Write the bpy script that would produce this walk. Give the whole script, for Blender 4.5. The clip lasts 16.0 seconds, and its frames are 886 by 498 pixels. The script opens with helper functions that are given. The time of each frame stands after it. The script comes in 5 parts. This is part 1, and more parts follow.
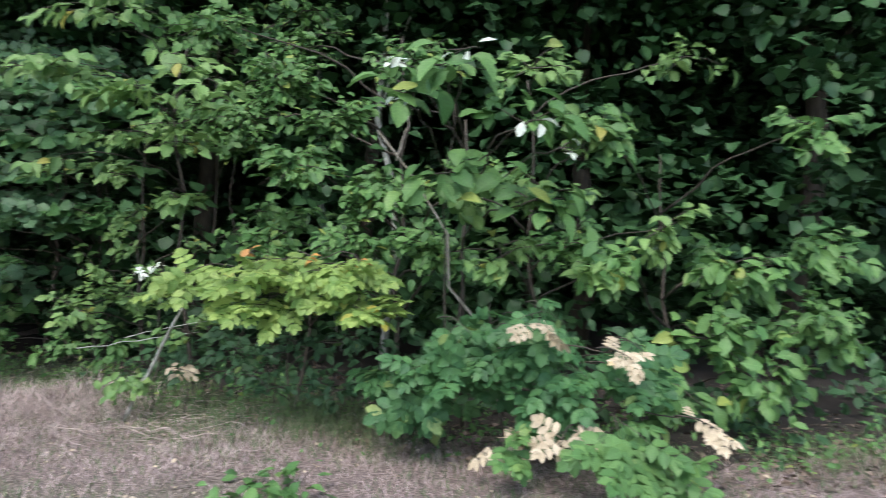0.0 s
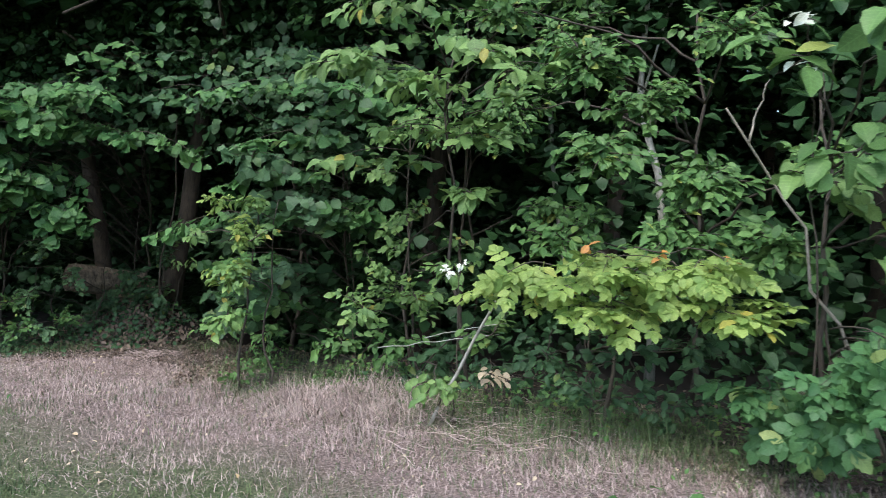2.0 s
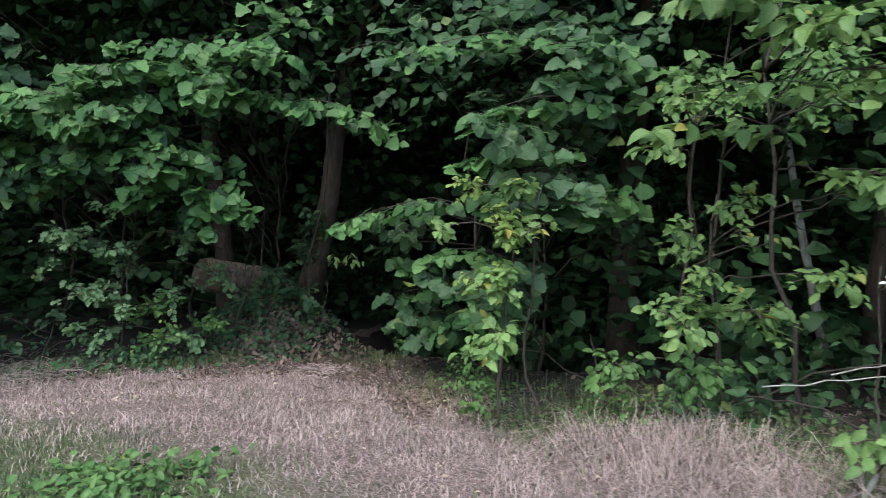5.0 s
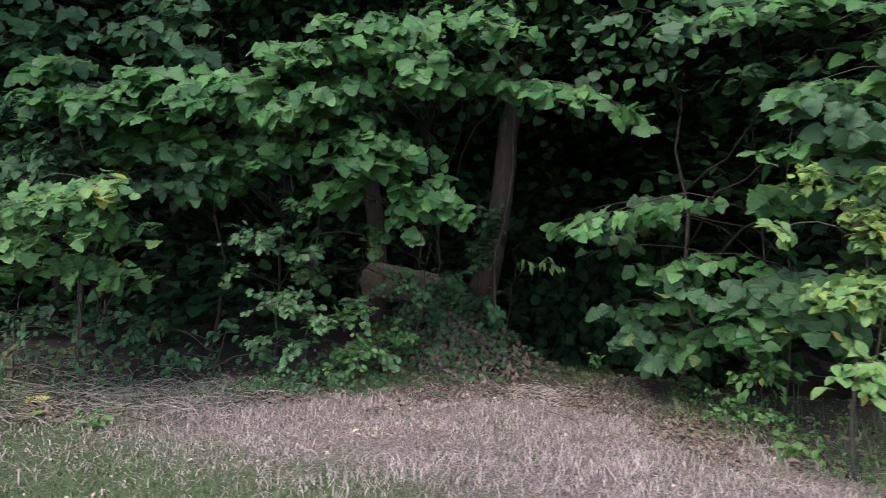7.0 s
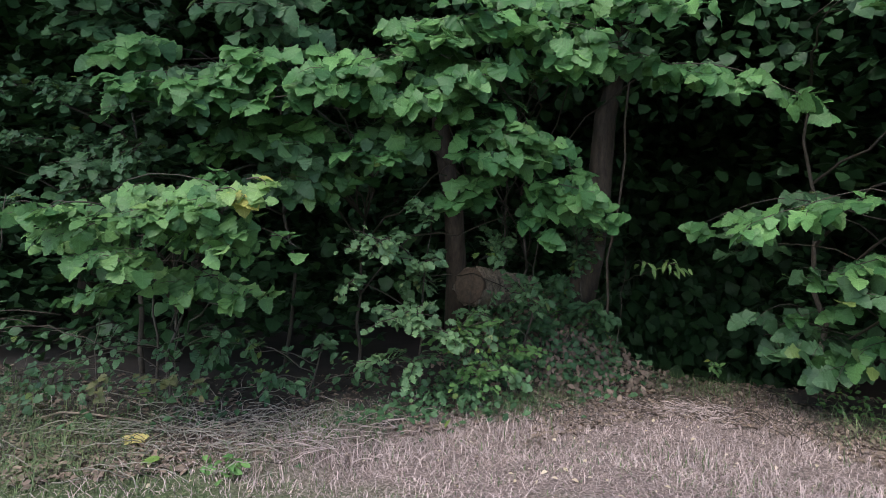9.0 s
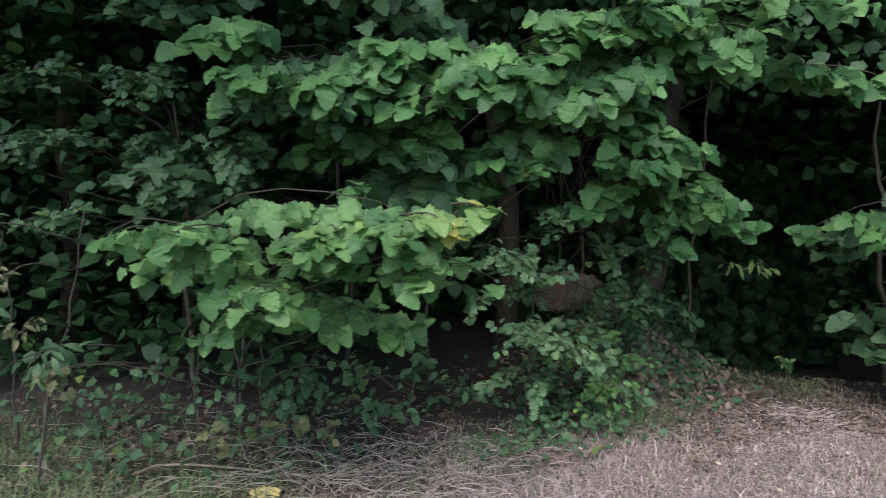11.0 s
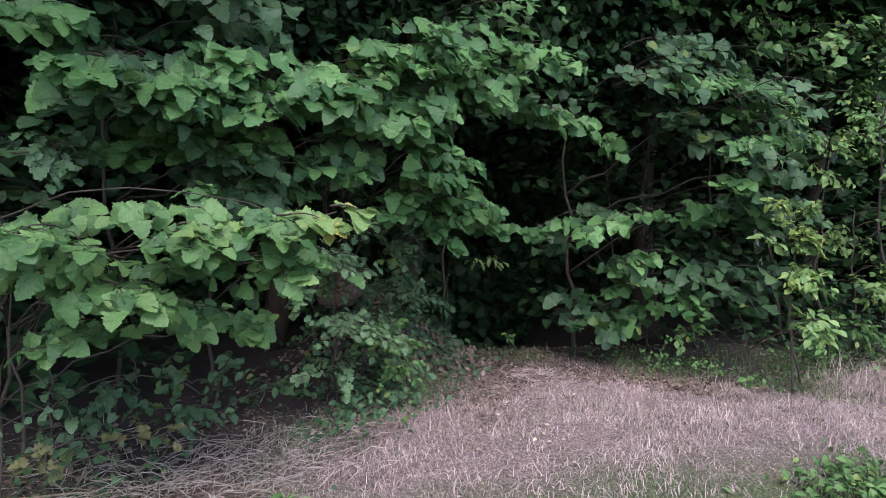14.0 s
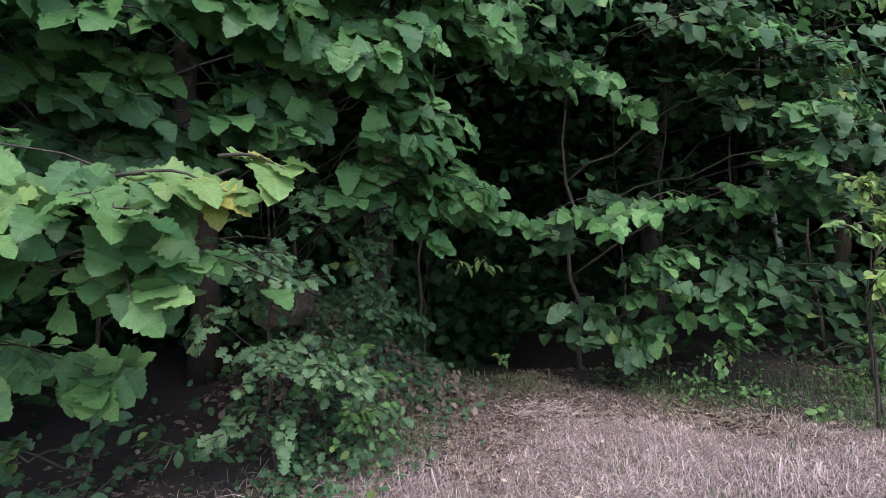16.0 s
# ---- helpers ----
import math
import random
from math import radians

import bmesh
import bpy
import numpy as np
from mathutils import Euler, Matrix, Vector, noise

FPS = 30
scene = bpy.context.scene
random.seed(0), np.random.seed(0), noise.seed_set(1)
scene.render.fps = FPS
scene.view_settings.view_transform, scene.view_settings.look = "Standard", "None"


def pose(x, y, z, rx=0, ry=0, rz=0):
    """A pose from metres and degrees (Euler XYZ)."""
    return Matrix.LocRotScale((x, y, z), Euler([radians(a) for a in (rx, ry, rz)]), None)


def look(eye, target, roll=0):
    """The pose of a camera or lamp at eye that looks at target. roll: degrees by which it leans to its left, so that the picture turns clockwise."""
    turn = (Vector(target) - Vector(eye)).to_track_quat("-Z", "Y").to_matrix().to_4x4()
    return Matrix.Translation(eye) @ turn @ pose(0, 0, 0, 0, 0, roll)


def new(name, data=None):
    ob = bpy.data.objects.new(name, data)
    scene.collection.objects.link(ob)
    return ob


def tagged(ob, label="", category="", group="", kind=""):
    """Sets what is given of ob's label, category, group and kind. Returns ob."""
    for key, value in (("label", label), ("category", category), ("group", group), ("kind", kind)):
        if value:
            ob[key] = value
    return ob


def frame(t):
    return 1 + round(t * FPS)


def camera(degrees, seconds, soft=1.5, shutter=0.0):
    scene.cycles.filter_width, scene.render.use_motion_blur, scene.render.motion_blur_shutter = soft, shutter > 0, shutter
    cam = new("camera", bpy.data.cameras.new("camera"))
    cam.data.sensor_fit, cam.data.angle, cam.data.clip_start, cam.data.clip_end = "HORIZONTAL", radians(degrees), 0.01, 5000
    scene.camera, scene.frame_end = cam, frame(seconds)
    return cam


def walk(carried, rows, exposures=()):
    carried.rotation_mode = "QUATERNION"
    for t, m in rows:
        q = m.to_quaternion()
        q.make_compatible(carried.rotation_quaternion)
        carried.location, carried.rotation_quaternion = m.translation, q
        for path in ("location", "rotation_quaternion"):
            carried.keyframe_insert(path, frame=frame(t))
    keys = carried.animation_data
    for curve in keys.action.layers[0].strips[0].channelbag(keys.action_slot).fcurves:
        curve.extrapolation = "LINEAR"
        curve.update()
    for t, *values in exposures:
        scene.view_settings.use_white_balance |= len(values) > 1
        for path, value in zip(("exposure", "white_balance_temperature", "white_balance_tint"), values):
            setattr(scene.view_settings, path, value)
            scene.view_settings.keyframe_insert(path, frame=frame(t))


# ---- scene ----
PATH = [
    (0, (-0.178, 0.283, 1.189), (-0.128, 2.282, 1.218), 0.4),
    (0.5, (-0.494, 0.397, 1.16), (-0.716, 2.384, 1.194), 0.7),
    (1, (-0.832, 0.475, 1.119), (-1.2, 2.441, 1.16), 0.9),
    (1.5, (-1.138, 0.514, 1.134), (-1.519, 2.477, 1.169), 0.7),
    (2, (-1.469, 0.638, 1.149), (-1.857, 2.599, 1.18), 0.7),
    (2.5, (-1.812, 0.723, 1.11), (-2.207, 2.683, 1.152), 0.8),
    (3, (-2.167, 0.791, 1.128), (-2.555, 2.752, 1.159), 0.7),
    (5.5, (-4.335, 1.603, 1.206), (-4.753, 3.558, 1.2), 1.4),
    (6, (-4.8, 1.711, 1.206), (-5.243, 3.662, 1.206), 1.3),
    (6.5, (-5.255, 1.805, 1.198), (-5.727, 3.748, 1.186), 1.3),
    (7, (-5.71, 1.865, 1.197), (-6.222, 3.798, 1.192), 1.2),
    (7.5, (-6.096, 1.855, 1.199), (-6.628, 3.783, 1.193), 1.0),
    (8, (-6.477, 1.959, 1.198), (-7.019, 3.884, 1.194), 0.9),
    (10.5, (-8.159, 2.293, 1.559), (-8.311, 4.284, 1.435), -0.3),
    (11, (-8.654, 2.338, 1.58), (-8.798, 4.329, 1.451), -0.3),
    (11.5, (-9.108, 2.308, 1.576), (-9.252, 4.3, 1.456), -0.4),
    (12, (-9.381, 2.286, 1.567), (-9.457, 4.281, 1.441), -0.6),
    (12.5, (-9.533, 2.238, 1.577), (-9.32, 4.224, 1.461), -0.3),
    (13, (-9.626, 2.109, 1.586), (-9.094, 4.034, 1.474), -0.1),
    (13.5, (-9.624, 2.019, 1.565), (-8.885, 3.874, 1.455), 0.1),
    (14, (-9.621, 2.01, 1.553), (-8.797, 3.829, 1.446), 0.2),
    (14.5, (-9.616, 2.027, 1.556), (-8.777, 3.839, 1.445), 0.3),
    (15.0, (-9.297, 2.786, 1.494), (-8.436, 4.588, 1.388), -0.1),
    (15.4, (-9.070, 3.360, 1.425), (-8.172, 5.145, 1.341), -0.5),
    (15.5, (-9.061, 3.387, 1.420), (-8.162, 5.171, 1.337), -0.5),
    (16.0, (-9.062, 3.370, 1.410), (-8.150, 5.148, 1.328), -0.6),
]
cam = camera(70.5, 16.0, soft=0.8, shutter=0.35)
walk(cam, [(t, look(eye, target, roll)) for t, eye, target, roll in PATH], exposures=[(0.0, 1.56, 6500, 8), (8.0, 1.47, 6500, 10), (11.5, 1.48, 6450, 12), (14.5, 1.62, 6300, 23), (16.0, 1.58, 6300, 18)])

# ---- sky and light: dull evening sky over the open field ----
world = bpy.data.worlds.new("world")
scene.world = world
world.use_nodes = True
wn = world.node_tree.nodes
sky = wn.new("ShaderNodeTexSky")
sky.sky_type = "NISHITA"
sky.sun_disc = False
sky.sun_elevation = radians(57)
sky.sun_rotation = radians(195)
sky.air_density = 1.0
sky.dust_density = 1.8
sky.ozone_density = 0.8
world.node_tree.links.new(sky.outputs[0], wn["Background"].inputs[0])
wn["Background"].inputs[1].default_value = 0.15
sun_data = bpy.data.lights.new("sun", "SUN")
sun_data.energy = 1.2
sun_data.angle = radians(40)
sun_data.color = (1.0, 0.985, 0.96)
sun = new("sun", sun_data)
sun.matrix_world = look((0, 0, 0), (0.15, 0.52, -0.84))


# ---- materials ----
def nodes_of(name):
    m = bpy.data.materials.new(name)
    m.use_nodes = True
    return m, m.node_tree.nodes, m.node_tree.links


def ramp(n, stops):
    r = n.new("ShaderNodeValToRGB")
    e = r.color_ramp.elements
    while len(e) < len(stops):
        e.new(0.5)
    for k, (p, c) in enumerate(stops):
        e[k].position = p
        e[k].color = (*c, 1)
    return r


def leaf_material(name, dark, light, odd, rough=0.48, through_light=0.28):
    """Leaf blade: colour drifts from leaf to leaf, fine mottling, vein relief, some light passes through."""
    m, n, l = nodes_of(name)
    dark, light = [tuple(p + f * (q - p) for p, q in zip(dark, light)) for f in (0.06, 0.96)]
    info, geo = n.new("ShaderNodeObjectInfo"), n.new("ShaderNodeNewGeometry")
    add = n.new("ShaderNodeMath")
    add.operation = "ADD"
    l.new(info.outputs["Random"], add.inputs[0])
    l.new(geo.outputs["Random Per Island"], add.inputs[1])
    fr = n.new("ShaderNodeMath")
    fr.operation = "FRACT"
    l.new(add.outputs[0], fr.inputs[0])
    r = ramp(n, [(0.0, dark), (0.97, light), (0.995, odd)])
    l.new(fr.outputs[0], r.inputs[0])
    big = n.new("ShaderNodeTexNoise")
    big.inputs["Scale"].default_value = 2.2
    l.new(geo.outputs["Position"], big.inputs["Vector"])
    fine = n.new("ShaderNodeTexNoise")
    fine.inputs["Scale"].default_value = 55
    fine.inputs["Detail"].default_value = 3
    l.new(geo.outputs["Position"], fine.inputs["Vector"])
    mul = n.new("ShaderNodeMath")
    mul.operation = "MULTIPLY_ADD"
    l.new(big.outputs[0], mul.inputs[0])
    mul.inputs[1].default_value = 0.9
    mul.inputs[2].default_value = 0.25
    mul2 = n.new("ShaderNodeMath")
    mul2.operation = "MULTIPLY_ADD"
    l.new(fine.outputs[0], mul2.inputs[0])
    mul2.inputs[1].default_value = 0.5
    l.new(mul.outputs[0], mul2.inputs[2])
    # midrib and side veins: paler lines, pressed into the blade
    at = n.new("ShaderNodeAttribute")
    at.attribute_name = "blade"
    sp = n.new("ShaderNodeSeparateXYZ")
    l.new(at.outputs["Vector"], sp.inputs[0])

    def op(kind_, a_, b_=0.0, c_=0.0):
        q = n.new("ShaderNodeMath")
        q.operation = kind_
        for k_, x_ in enumerate((a_, b_, c_)):
            if isinstance(x_, (int, float)):
                q.inputs[k_].default_value = x_
            else:
                l.new(x_, q.inputs[k_])
        return q.outputs[0]

    across = op("ABSOLUTE", sp.outputs["X"])
    slant = op("MULTIPLY_ADD", across, -0.75, sp.outputs["Y"])
    side_vein = op("GREATER_THAN", op("SINE", op("MULTIPLY", slant, 47.0)), 0.93)
    vein = op("MAXIMUM", side_vein, op("LESS_THAN", across, 0.016))
    hsv = n.new("ShaderNodeHueSaturation")
    hsv.inputs["Saturation"].default_value = 1.04
    l.new(r.outputs[0], hsv.inputs["Color"])
    l.new(op("MULTIPLY_ADD", vein, 0.22, mul2.outputs[0]), hsv.inputs["Value"])
    b = n["Principled BSDF"]
    l.new(hsv.outputs[0], b.inputs["Base Color"])
    b.inputs["Roughness"].default_value = rough
    b.inputs["Specular IOR Level"].default_value = 0.26
    bump = n.new("ShaderNodeBump")
    bump.inputs["Strength"].default_value = 0.25
    bump.inputs["Distance"].default_value = 0.01
    l.new(op("MULTIPLY_ADD", vein, -0.6, fine.outputs[0]), bump.inputs["Height"])
    l.new(bump.outputs[0], b.inputs["Normal"])
    t = n.new("ShaderNodeBsdfTranslucent")
    l.new(hsv.outputs[0], t.inputs["Color"])
    mix = n.new("ShaderNodeMixShader")
    mix.inputs[0].default_value = through_light
    l.new(b.outputs[0], mix.inputs[1])
    l.new(t.outputs[0], mix.inputs[2])
    l.new(mix.outputs[0], n["Material Output"].inputs[0])
    return m


def bark_material(name, dark, light, scale=9.0, stretch=0.25, bump=0.6):
    m, n, l = nodes_of(name)
    tc, mp = n.new("ShaderNodeTexCoord"), n.new("ShaderNodeMapping")
    mp.inputs["Scale"].default_value = (1, 1, stretch)
    l.new(tc.outputs["Object"], mp.inputs[0])
    a = n.new("ShaderNodeTexNoise")
    a.inputs["Scale"].default_value = scale * 3
    a.inputs["Detail"].default_value = 6
    a.inputs["Roughness"].default_value = 0.7
    l.new(mp.outputs[0], a.inputs["Vector"])
    r = ramp(n, [(0.3, dark), (0.7, light)])
    l.new(a.outputs[0], r.inputs[0])
    b = n["Principled BSDF"]
    l.new(r.outputs[0], b.inputs["Base Color"])
    b.inputs["Roughness"].default_value = 0.85
    bp = n.new("ShaderNodeBump")
    bp.inputs["Strength"].default_value = bump
    bp.inputs["Distance"].default_value = 0.02
    l.new(a.outputs[0], bp.inputs["Height"])
    l.new(bp.outputs[0], b.inputs["Normal"])
    return m


def plain_material(name, dark, light, rough=0.8):
    m, n, l = nodes_of(name)
    info, geo = n.new("ShaderNodeObjectInfo"), n.new("ShaderNodeNewGeometry")
    ns = n.new("ShaderNodeTexNoise")
    ns.inputs["Scale"].default_value = 3.0
    ns.inputs["Detail"].default_value = 4
    l.new(geo.outputs["Position"], ns.inputs["Vector"])
    a = n.new("ShaderNodeMath")
    a.operation = "MULTIPLY_ADD"
    l.new(geo.outputs["Random Per Island"], a.inputs[0])
    a.inputs[1].default_value = 0.6
    l.new(ns.outputs[0], a.inputs[2])
    s = n.new("ShaderNodeMath")
    s.operation = "SUBTRACT"
    l.new(a.outputs[0], s.inputs[0])
    s.inputs[1].default_value = 0.3
    r = ramp(n, [(0.1, dark), (0.9, light)])
    l.new(s.outputs[0], r.inputs[0])
    b = n["Principled BSDF"]
    l.new(r.outputs[0], b.inputs["Base Color"])
    b.inputs["Roughness"].default_value = rough
    return m


M_HAZEL = leaf_material("hazel_leaf", (0.034, 0.098, 0.036), (0.122, 0.248, 0.086), (0.15, 0.26, 0.095))
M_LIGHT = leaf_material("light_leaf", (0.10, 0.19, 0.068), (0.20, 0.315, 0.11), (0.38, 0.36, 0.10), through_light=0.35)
M_YELLOW = leaf_material("yellow_green_leaf", (0.13, 0.225, 0.062), (0.30, 0.40, 0.125), (0.44, 0.40, 0.10), through_light=0.4)
# dark leaves, and the shaded tone of hazel, hawthorn and growth under boughs
M_DARK = leaf_material("dark_and_shaded_leaf", (0.034, 0.080, 0.038), (0.078, 0.150, 0.068), (0.12, 0.17, 0.05))
M_TEAL = leaf_material("blue_green_leaf", (0.036, 0.098, 0.040), (0.084, 0.182, 0.068), (0.20, 0.26, 0.09))
M_MID = leaf_material("mid_green_leaf", (0.058, 0.135, 0.045), (0.135, 0.245, 0.082), (0.24, 0.29, 0.08))
M_HAW = leaf_material("hawthorn_leaf", (0.064, 0.128, 0.064), (0.162, 0.268, 0.126), (0.20, 0.25, 0.11))
M_DOCK = leaf_material("dock_leaf", (0.060, 0.075, 0.030), (0.150, 0.150, 0.070), (0.22, 0.15, 0.08))
M_BOUGH = leaf_material("bough_leaf", (0.040, 0.110, 0.042), (0.148, 0.272, 0.096), (0.19, 0.31, 0.12), through_light=0.35)
# leaf green darkened to put the wood's inner shade into the colour
M_SHADED_WOODS = leaf_material("shaded_wood_leaf", (0.018, 0.048, 0.020), (0.040, 0.092, 0.034), (0.05, 0.10, 0.03), through_light=0.1)
M_PALE = leaf_material("pale_dry_leaf", (0.40, 0.33, 0.23), (0.56, 0.47, 0.35), (0.50, 0.38, 0.22), rough=0.75)
M_WHITE = leaf_material("white_felt_leaf", (0.55, 0.60, 0.52), (0.72, 0.76, 0.68), (0.6, 0.62, 0.5), rough=0.8)
M_GOLD = leaf_material("yellow_leaf", (0.62, 0.52, 0.20), (0.72, 0.62, 0.27), (0.7, 0.5, 0.1), rough=0.6)
M_RED = leaf_material("orange_leaf", (0.50, 0.24, 0.09), (0.58, 0.32, 0.12), (0.6, 0.3, 0.1))
M_BARK = bark_material("bark", (0.016, 0.012, 0.009), (0.078, 0.058, 0.042))
M_TWIG = bark_material("twig_bark", (0.022, 0.018, 0.014), (0.075, 0.06, 0.046), 20, 0.4, 0.3)
M_BIRCH = bark_material("pale_bark", (0.13, 0.13, 0.115), (0.42, 0.42, 0.38), 5, 0.6, 0.3)
M_LOG = bark_material("log_bark", (0.016, 0.013, 0.010), (0.28, 0.225, 0.17), 7, 0.35, 1.0)
M_GREY = bark_material("grey_dead_wood", (0.13, 0.115, 0.095), (0.33, 0.30, 0.25), 14, 0.3, 0.4)
M_CUT = bark_material("cut_wood", (0.12, 0.09, 0.065), (0.27, 0.21, 0.155), 8, 1.0, 0.4)
M_END = bark_material("log_end", (0.030, 0.020, 0.014), (0.115, 0.078, 0.052), 9, 1.0, 0.5)
M_STRAW = plain_material("straw", (0.165, 0.125, 0.112), (0.565, 0.45, 0.42))
# soil brown taken near black, with the shade under the trees in it
M_SHADED_SOIL = plain_material("shaded_wood_soil", (0.011, 0.009, 0.007), (0.044, 0.033, 0.026), 0.95)
M_GRASS = plain_material("green_grass", (0.036, 0.068, 0.026), (0.130, 0.176, 0.070))
M_LITTER = plain_material("leaf_litter", (0.05, 0.035, 0.026), (0.22, 0.16, 0.12))


def ground_material():
    m, n, l = nodes_of("meadow_ground")
    geo = n.new("ShaderNodeNewGeometry")
    big, mid, fine = (n.new("ShaderNodeTexNoise") for _ in range(3))
    for q, s, d in ((big, 0.55, 3), (mid, 3.5, 5), (fine, 60, 5)):
        q.inputs["Scale"].default_value = s
        q.inputs["Detail"].default_value = d
        l.new(geo.outputs["Position"], q.inputs["Vector"])
    straw = ramp(n, [(0.25, (0.05, 0.04, 0.031)), (0.5, (0.165, 0.126, 0.116)), (0.75, (0.34, 0.27, 0.255))])
    l.new(fine.outputs[0], straw.inputs[0])
    green = ramp(n, [(0.3, (0.03, 0.046, 0.022)), (0.7, (0.115, 0.135, 0.07))])
    l.new(fine.outputs[0], green.inputs[0])
    sep = n.new("ShaderNodeSeparateXYZ")
    l.new(geo.outputs["Position"], sep.inputs[0])
    # mown green meadow towards the field, straw verge along the wood, litter inside it
    wob = n.new("ShaderNodeMath")
    wob.operation = "MULTIPLY_ADD"
    l.new(big.outputs[0], wob.inputs[0])
    wob.inputs[1].default_value = 2.4
    tilt = n.new("ShaderNodeMath")
    tilt.operation = "MULTIPLY_ADD"
    l.new(sep.outputs["X"], tilt.inputs[0])
    tilt.inputs[1].default_value = 0.3
    l.new(sep.outputs["Y"], tilt.inputs[2])
    l.new(tilt.outputs[0], wob.inputs[2])
    g = n.new("ShaderNodeMapRange")
    l.new(wob.outputs[0], g.inputs["Value"])
    g.inputs["From Min"].default_value = 3.6
    g.inputs["From Max"].default_value = 4.5
    a = n.new("ShaderNodeMix")
    a.data_type = "RGBA"
    l.new(g.outputs[0], a.inputs["Factor"])
    l.new(green.outputs[0], a.inputs["A"])
    l.new(straw.outputs[0], a.inputs["B"])
    b = n["Principled BSDF"]
    l.new(a.outputs["Result"], b.inputs["Base Color"])
    b.inputs["Roughness"].default_value = 0.95
    b.inputs["Specular IOR Level"].default_value = 0.1
    bp = n.new("ShaderNodeBump")
    bp.inputs["Strength"].default_value = 0.8
    bp.inputs["Distance"].default_value = 0.03
    l.new(fine.outputs[0], bp.inputs["Height"])
    l.new(bp.outputs[0], b.inputs["Normal"])
    return m


M_GROUND = ground_material()

# ---- mesh helpers ----
rng = np.random.default_rng(7)


def mesh_from(name, verts, tris, material, smooth=False):
    me = bpy.data.meshes.new(name)
    verts, tris = np.asarray(verts, np.float32), np.asarray(tris, np.int32)
    me.vertices.add(len(verts))
    me.vertices.foreach_set("co", np.ascontiguousarray(verts[:, :3]).ravel())
    if verts.shape[1] == 5:
        me.attributes.new("blade", "FLOAT2", "POINT").data.foreach_set("vector", np.ascontiguousarray(verts[:, 3:]).ravel())
    me.loops.add(tris.size)
    me.loops.foreach_set("vertex_index", tris.ravel())
    me.polygons.add(len(tris))
    me.polygons.foreach_set("loop_start", np.arange(len(tris), dtype=np.int32) * 3)
    me.update(calc_edges=True)
    me.validate()
    if smooth:
        me.polygons.foreach_set("use_smooth", np.ones(len(tris), bool))
    me.materials.append(material)
    return me


EDGE_X = [-16, -12, -10, -9.3, -8.8, -8, -7.5, -7, -6.4, -5.6, -5, -4.4, -3, -1.5, 0, 1.5, 4, 8]
EDGE_Y = [4.9, 5.1, 5.3, 5.75, 6.3, 6.75, 7.2, 7.8, 8.2, 8.1, 7.0, 6.0, 5.8, 5.2, 4.6, 4.2, 4.0, 4.0]


def edge_y(x):
    """Where the verge ends and the wood's floor begins."""
    return np.interp(x, EDGE_X, EDGE_Y)


def green_y(x):
    """Where the green meadow passes into the straw of the verge."""
    return 3.55 + 0.3 * np.clip(-2.5 - np.asarray(x, float), 0, 5) + 0.2 * np.sin(np.asarray(x) * 1.9)


def ground_height(x, y):
    """Gentle relief of the verge, the earth bank with the log, and a dip added to darken the gap."""
    x, y = np.asarray(x, float), np.asarray(y, float)
    h = -0.05 + 0.03 * np.sin(x * 1.3 + 0.7 * y) + 0.02 * np.sin(2.9 * x - 1.7 * y)
    # added dip: drops the lit floor behind the lip, so the gap stays dark
    inside = np.clip((y - np.interp(x, [-6.9, -6.2, -4.6, -3.8], [9.0, 8.55, 8.1, 7.7])) / 1.4, 0, 1)
    h = h - 0.75 * inside ** 1.3 * np.clip((x + 7.0) / 0.5, 0, 1) * np.clip((-3.2 - x) / 0.6, 0, 1)
    return h + 0.72 * np.exp(-((x + 7.45) / 0.72) ** 2 - ((y - 8.6) / 0.6) ** 2)


def tube(points, radii, sides=7):
    """A tapered, closed limb through the points."""
    p = np.asarray(points, float)
    r = np.broadcast_to(np.asarray(radii, float), (len(p),))
    d = np.gradient(p, axis=0)
    d /= np.linalg.norm(d, axis=1)[:, None] + 1e-9
    ref = np.where(np.abs(d[:, 2:3]) > 0.9, [[1.0, 0, 0]], [[0, 0, 1.0]])
    u = np.cross(d, ref)
    u /= np.linalg.norm(u, axis=1)[:, None] + 1e-9
    v = np.cross(d, u)
    a = np.arange(sides) * 2 * math.pi / sides
    ring = p[:, None] + r[:, None, None] * (np.cos(a)[None, :, None] * u[:, None] + np.sin(a)[None, :, None] * v[:, None])
    verts = np.concatenate([ring.reshape(-1, 3), p[:1], p[-1:]])
    tris = []
    for i in range(len(p) - 1):
        for k in range(sides):
            a0, a1 = i * sides + k, i * sides + (k + 1) % sides
            tris += [(a0, a1, a1 + sides), (a0, a1 + sides, a0 + sides)]
    last = len(p) * sides
    for k in range(sides):
        tris.append((last, (k + 1) % sides, k))
        tris.append((last + 1, (len(p) - 1) * sides + k, (len(p) - 1) * sides + (k + 1) % sides))
    return verts, np.array(tris)


def joined(pieces):
    vs, ts, o = [], [], 0
    for v, t in pieces:
        vs.append(v)
        ts.append(t + o)
        o += len(v)
    return np.concatenate(vs), np.concatenate(ts)


def curve_points(a, b, sag=0.0, wob=0.05, n=8, seed=0):
    g = np.random.default_rng(seed)
    a, b = np.asarray(a, float), np.asarray(b, float)
    s = np.linspace(0, 1, n)[:, None]
    p = a + (b - a) * s
    length = np.linalg.norm(b - a)
    p[:, 2] += sag * length * np.sin(np.pi * s[:, 0])
    w = np.cumsum(g.normal(0, 1, (n, 3)), axis=0)
    w -= w[0] + (w[-1] - w[0]) * s
    return p + w * wob * length / n


